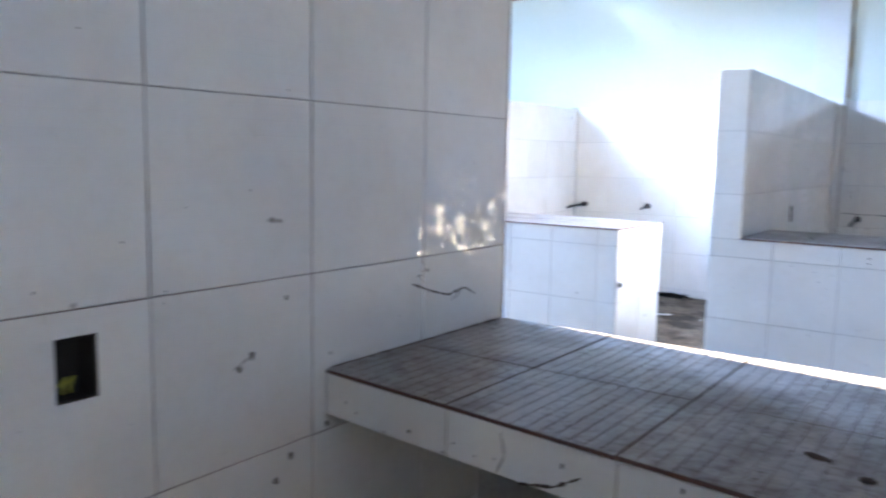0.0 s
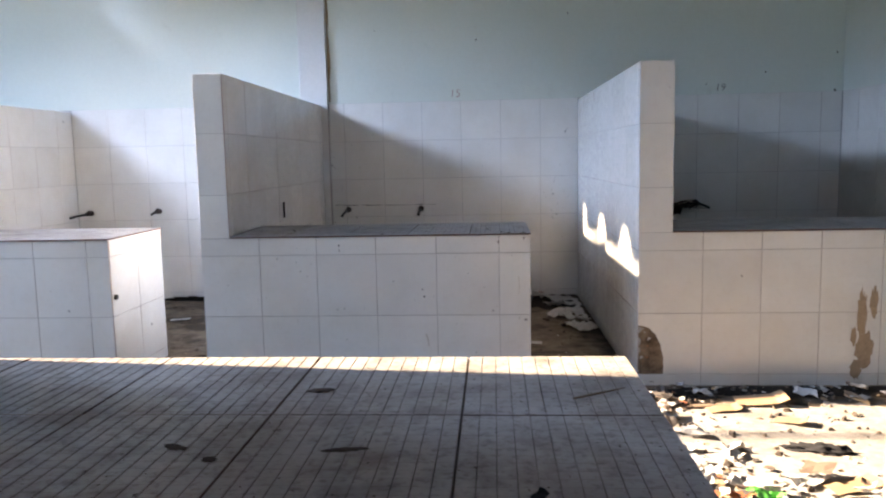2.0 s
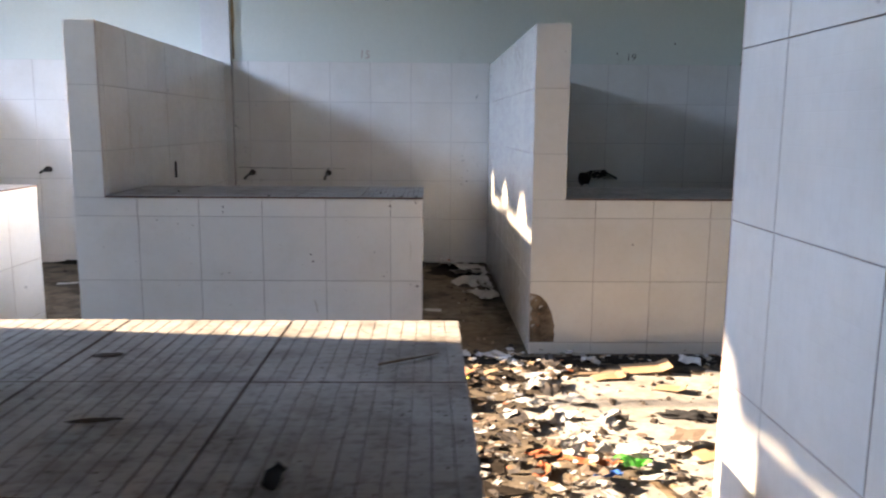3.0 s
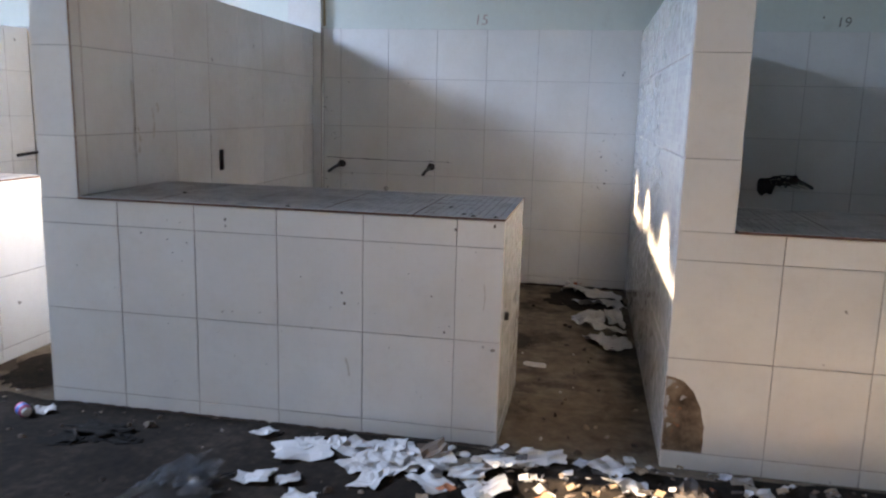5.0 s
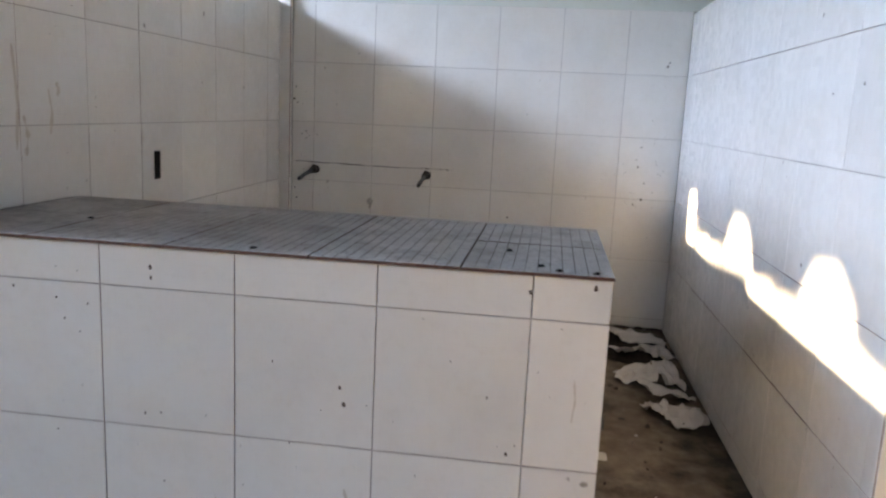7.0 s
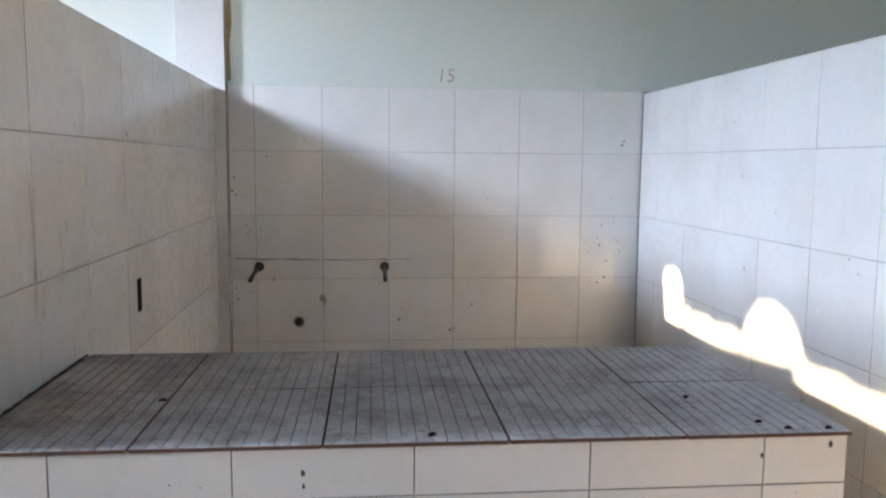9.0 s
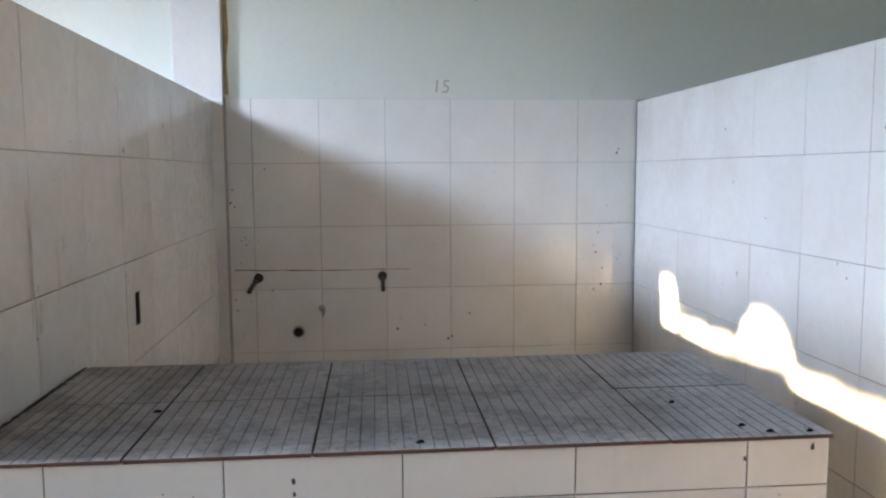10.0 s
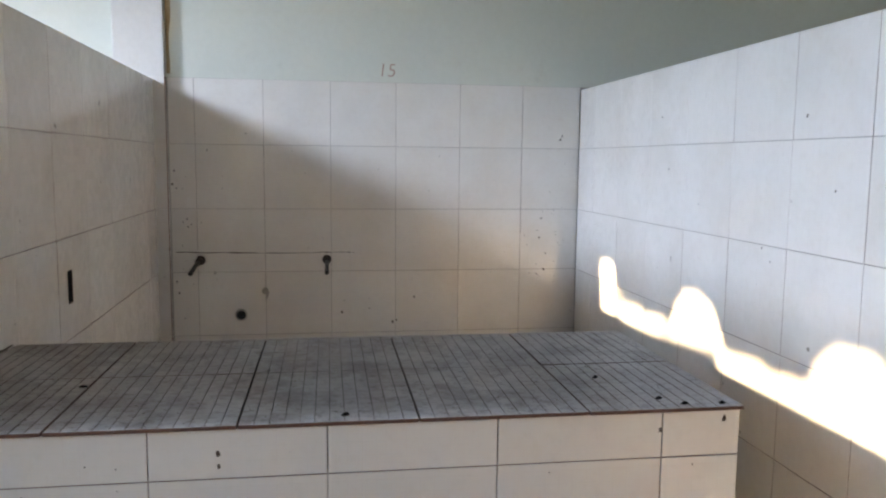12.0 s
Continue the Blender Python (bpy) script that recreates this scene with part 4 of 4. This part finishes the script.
for x, y, w, h, a in ((2.15, -4.05, 0.22, 0.17, 20), (2.24, -3.55, 0.18, 0.13, -25), (2.1, -3.3, 0.2, 0.12, 60), (2.36, -3.72, 0.14, 0.12, 5), (2.3, -4.15, 0.24, 0.13, -12), (2.55, -4.05, 0.22, 0.12, 30), (2.12, -3.75, 0.17, 0.14, 44), (2.42, -2.93, 0.14, 0.1, 8), (2.95, -2.95, 0.16, 0.1, -20), (3.05, -2.88, 0.13, 0.11, 30), (2.75, -4.15, 0.2, 0.14, 14), (2.2, -3.15, 0.16, 0.1, -8)):
    sheet("paper_sheet", x, y, 0.7 * w, 0.7 * h, a, PAPER, "torn white paper among rubbish on the aisle floor", "paper", 0.05, group="papers in the aisle", tilt=12)


def carton_flap(x, y, w, h, turn, tall, label):
    """A flattened piece of carton with a bent-up edge."""
    b = bmesh.new()
    cols = [(-w / 2, 0.004), (-w * 0.1, 0.012), (w * 0.28, tall * 0.5), (w / 2, tall)]
    vs = [[b.verts.new((px, py, pz + 0.004 * (k == 1))) for px, pz in cols] for k, py in enumerate((-h / 2, 0.0, h / 2))]
    for r0, r1 in zip(vs, vs[1:]):
        for i in range(3):
            b.faces.new((r0[i], r0[i + 1], r1[i + 1], r1[i]))
    ob = tagged(part("cardboard_piece", b, CARD), label, "cardboard", "cardboard pieces")
    ob.matrix_basis = pose(x, y, 0.002, 0, 0, turn)
    return solid(ob, 0.004)


carton_flap(2.68, -3.08, 0.24, 0.16, -4, 0.045, "tan cardboard piece lying on the aisle floor")
carton_flap(2.46, -3.2, 0.16, 0.09, 8, 0.02, "small tan cardboard flap on the aisle floor")
carton_flap(2.68, -4.1, 0.2, 0.1, 14, 0.03, "tan cardboard strip among torn papers")
carton_flap(2.72, -3.38, 0.14, 0.08, -30, 0.03, "bent brown cardboard scrap on the floor")


def wooden_lath(x, y, length, wide, turn, label, mat):
    b = bmesh.new()
    add_box(b, -length / 2, length / 2, -wide / 2, wide / 2, 0.0, 0.014, 0.003)
    for v in b.verts:
        v.co.z += 0.003 * math.sin(v.co.x * 9)
        v.co.y += 0.004 * math.sin(v.co.x * 7)
    ob = tagged(part("wooden_lath", b, mat), label, "wood", "wooden laths")
    ob.matrix_basis = pose(x, y, 0.004, 0, 0, turn)


wooden_lath(2.36, -3.16, 0.42, 0.035, 2, "thin brown wooden lath on the aisle floor", TIMBER)
wooden_lath(0.98, -3.55, 0.4, 0.009, 40, "thin dark stick lying on the floor", CHIP)
wooden_lath(1.1, -3.42, 0.3, 0.008, 25, "thin dark stick beside the orange brick", CHIP)

# broken hollow clay brick
bm = bmesh.new()
for y0, y1, z0, z1 in ((-0.045, 0.045, 0.0, 0.012), (-0.045, 0.045, 0.078, 0.09), (-0.045, -0.033, 0.012, 0.078), (0.033, 0.045, 0.012, 0.078), (-0.006, 0.006, 0.012, 0.078)):
    add_box(bm, -0.11, 0.11, y0, y1, z0, z1)
for v in bm.verts:
    if v.co.x > 0.1:
        v.co.x += 0.03 * noise.noise(v.co * 30) - 0.02
    v.co += 0.002 * Vector((0, noise.noise(v.co * 20), noise.noise(v.co * 25)))
brick_body = tagged(part("clay_brick", bm, CLAY), "broken orange hollow clay brick among the litter", "brick")
brick_body.matrix_basis = pose(1.46, -3.42, 0.012, 8, 3, -24) @ Matrix.Diagonal((0.85, 0.85, 0.62, 1))
sheet("yellow_card", 1.72, -3.3, 0.07, 0.06, 20, YELLOW, "small yellow card among the litter", "paper scrap", 0.02, z=0.03)
sheet("green_wrapper", 2.31, -4.24, 0.11, 0.07, 10, GREEN, "crumpled green plastic wrapper on the floor", "wrapper", 0.05, z=0.02)
sheet("blue_wrapper", 2.2, -4.32, 0.1, 0.05, -8, BLUE, "crumpled blue plastic wrapper on the floor", "wrapper", 0.04, z=0.02)
for x, y, a in ((2.0, -4.12, 20), (2.12, -4.2, -30), (1.98, -4.26, 70), (2.22, -4.2, 5)):
    sheet("orange_scrap", x, y, 0.12, 0.05, a, CLAY, "torn orange-brown scrap on the littered floor", "scrap", 0.03, z=0.012, group="orange scraps")


def lump(name, x, y, sx, sy, sz, mat, label, category, turn=0, freq=9.0, amp=0.5, base=0.0):
    """An uneven soft heap with a flat underside."""
    b = bmesh.new()
    bmesh.ops.create_icosphere(b, subdivisions=4, radius=1.0)
    for v in b.verts:
        d = 1 + amp * noise.noise(v.co * freq * 0.22) + 0.5 * amp * noise.noise(v.co * freq * 0.6) + 0.25 * amp * noise.noise(v.co * freq * 1.6)
        v.co = Vector((v.co.x * sx * d, v.co.y * sy * d, max(-0.05, v.co.z) * sz * d))
    ob = tagged(part(name, b, mat, smooth=True), label, category)
    ob.matrix_basis = pose(x, y, base, 0, 0, turn)
    return ob


lump("black_cloth", 2.7, -3.72, 0.13, 0.045, 0.03, RAG, "crumpled black cloth rag on the sunlit floor", "rag", -16, 16, 0.6)
lump("dirt_clod", 0.08, -3.0, 0.13, 0.07, 0.016, SOOT, "dark heap of dirt on the floor by the counter", "dirt", 0, 14, 0.7)
lump("dirt_clod", 0.02, -3.1, 0.05, 0.035, 0.012, SOOT, "small dark clod of dirt on the floor", "dirt", 20, 14, 0.7)
lump("dirt_clod", 0.22, -3.04, 0.05, 0.025, 0.01, SOOT, "small dark clod of dirt on the floor", "dirt", 0, 14, 0.7)
lump("dirt_clod", -1.5, -0.06, 0.2, 0.05, 0.03, SOOT, "dark dirt along the foot of the tiled wall", "dirt", 0, 14, 0.7)

# crumpled clear plastic bag
bm = bmesh.new()
bmesh.ops.create_icosphere(bm, subdivisions=5, radius=1.0)
for v in bm.verts:
    q = v.co.copy()
    d = 1 + 0.4 * noise.noise(q * 1.9) + 0.5 * abs(noise.noise(q * 3.6)) - 0.5 * abs(noise.noise(q * 6.5)) - 0.35 * abs(noise.noise(q * 13)) + 0.15 * noise.noise(q * 21)
    neck = 0.5 + 0.5 * min(1.0, abs(q.x + 0.25) * 1.6)
    v.co = Vector((q.x * 0.27 * d, q.y * 0.11 * d * neck, max(-0.12, q.z) * 0.085 * d * neck))
bag = tagged(part("plastic_bag", bm, FILM, smooth=False), "crumpled clear plastic bag lying on the dirty floor", "plastic bag")
bag.matrix_basis = pose(0.53, -3.45, 0.012, 0, 0, 58)

# dirt trodden and blown over the counter tops, thick in the corners
LEAF = plain("dry_leaf", (0.1, 0.075, 0.06), 0.9, vary=0.4, scale=60)
for top, x0, x1, y0, y1, z in ((b_counter, -0.125, 1.53, -2.78, -2.075, 0.857), (n_counter, -0.09, 1.63, -5.932, -5.245, 0.82)):
    places = []
    while len(places) < 420:
        x, y = spread.uniform(x0, x1), spread.uniform(y0, y1)
        d = 0.1 + 0.9 * math.exp(-(x - x0) / 0.12) + 0.5 * math.exp(-(x1 - x) / 0.12) + 0.25 * math.exp(-(y - y0) / 0.05) + 0.5 * max(0.0, noise.noise((x * 5, y * 5, z)))
        if spread.random() < d:
            places.append((x, y, spread.uniform(0.0012, 0.004) * (1.7 if spread.random() < 0.06 else 1)))
    chips(top, (0, 0, z - 0.0006), FX, FY, places, "brown crumbs of dirt on the counter top")
ribbon(n_counter, (0, 0, 0.8205), FX, FY, [(-0.093, -5.925), (-0.092, -5.6), (-0.093, -5.245)], 0.006, CHIP, "grime_line", "dark grime along the wall", 14.0, 20)
ribbon(b_counter, (0, 0, 0.8575), FX, FY, [(-0.13, -2.77), (-0.134, -2.45), (-0.139, -2.08)], 0.008, CHIP, "grime_line", "dark grime along the wall", 15.0, 20)
# uneven dark lines where counter front and back wall meet the floor
ribbon(b_counter, (0, -2.776, 0), FX, FZ, [(-0.27, 0.006), (0.6, 0.008), (1.54, 0.006)], 0.009, CHIP, "grime_line", "dark line along the floor", 16.0, 40)
ribbon(wall_north, (0, -0.001, 0), FX, FZ, [(-0.1, 0.006), (1.0, 0.008), (2.09, 0.006)], 0.01, CHIP, "grime_line", "dark line along the floor", 17.0, 40)

# things left on the counters
lump("dried_leaf", 0.993, -5.504, 0.024, 0.01, 0.003, LEAF, "dark dried leaf on the counter top", "leaf", 10, 10, 0.5, base=0.821)
lump("dried_leaf", 0.825, -5.809, 0.018, 0.009, 0.003, LEAF, "dark dried leaf fragment on the counter top", "leaf", -20, 12, 0.6, base=0.821)
lump("dried_leaf", 0.9, -5.858, 0.009, 0.01, 0.003, LEAF, "dark dried leaf fragment on the counter top", "leaf", 40, 12, 0.6, base=0.821)
bm = bmesh.new()
add_tube(bm, [(0, 0, 0.004), (0.05, 0.008, 0.005), (0.1, 0.02, 0.004), (0.15, 0.026, 0.006)], [0.003, 0.003, 0.0025, 0.0015], 8)
twig = tagged(part("twig", bm, TIMBER), "thin brown twig on the counter top", "twig")
twig.matrix_basis = pose(1.485, -5.565, 0.821, 0, 0, 21) @ Matrix.Diagonal((0.8, 0.8, 0.8, 1))
bm = bmesh.new()
add_tube(bm, [(0, 0.0, 0.006), (0.004, 0.012, 0.014), (0.012, 0.02, 0.022)], [0.009, 0.011, 0.008], 10)
stub = tagged(part("hose_stub", bm, RAG, smooth=True), "short dark hose stub on the counter edge", "hose")
stub.location = (1.39, -6.03, 0.822)
for x, y in ((1.42, -2.76), (1.5, -2.765), (1.3, -2.55), (0.16, -2.5), (0.72, -2.75), (1.38, -2.72)):
    lump("dirt_crumb", x, y, 0.008, 0.005, 0.004, SOOT, "dark crumb of dirt on the worn counter top", "dirt", dice.uniform(0, 90), 10, 0.5, base=0.858)

# dark rag and twigs hanging at the tap of the dark stall
hang = tagged(new("hanging_rag"), "black rag and dry twigs hanging on the wall tap", "rag")
for i in range(22):
    a = Vector((dice.uniform(-0.14, 0.02), dice.uniform(-0.12, -0.03), dice.uniform(-0.03, 0.03)))
    d = Vector((dice.uniform(0.05, 0.2), dice.uniform(-0.06, 0.02), dice.uniform(-0.04, 0.05)))
    bm = bmesh.new()
    add_tube(bm, [a, a + d * 0.5 + Vector((0, 0, 0.015)), a + d], [0.006, 0.004, 0.002], 6)
    part("twig", bm, RAG, hang)
bm = bmesh.new()
bmesh.ops.create_icosphere(bm, subdivisions=4, radius=0.05, matrix=Matrix.Translation((-0.12, -0.07, -0.02)) @ Matrix.Diagonal((1.2, 0.8, 0.9, 1)))
for v in bm.verts:
    v.co += 0.03 * Vector((noise.noise(v.co * 22), 0, noise.noise(v.co * 26 + Vector((5, 0, 0)))))
part("cloth", bm, RAG, hang)
hang.location = (3.06, 0, 0.8)

# small bright plastic pot dropped at the partition foot
PINK = plain("faded_pink_plastic", (0.5, 0.12, 0.22), 0.45)
pot = tagged(new("plastic_pot"), "small pink and blue plastic pot lying on dirty floor", "pot")
bm = bmesh.new()
add_tube(bm, [(-0.028, 0, 0), (-0.024, 0, 0), (0.0, 0, 0), (0.02, 0, 0)], [0.02, 0.023, 0.024, 0.022], 18)
part("body", bm, PINK, pot, smooth=True)
bm = bmesh.new()
add_tube(bm, [(0.02, 0, 0), (0.023, 0, 0), (0.033, 0, 0)], [0.018, 0.019, 0.017], 18)
part("lid", bm, PAPER, pot, "white lid")
bm = bmesh.new()
add_tube(bm, [(-0.012, 0, 0), (0.006, 0, 0)], 0.0246, 18)
part("label", bm, BLUE, pot, "blue label band")
pot.matrix_basis = pose(-0.31, -2.94, 0.026, 0, 6, -28)
lump("dried_leaf", 1.104, -5.816, 0.03, 0.006, 0.003, LEAF, "dark dried grass blade on the counter top", "leaf", 12, 12, 0.6, base=0.821)

# the stall side of the near counter runs out of square
for ob in n_counter.children:
    at = ob.matrix_basis
    if min((at @ v.co).y for v in ob.data.vertices) > -5.7:
        continue
    ob.data = ob.data.copy()
    back_again = at.inverted()
    for v in ob.data.vertices:
        q = at @ v.co
        if q.y < -5.645:
            q.y -= 0.085 * (q.x + 0.1) * (-5.645 - q.y) / 0.287
            v.co = back_again @ q
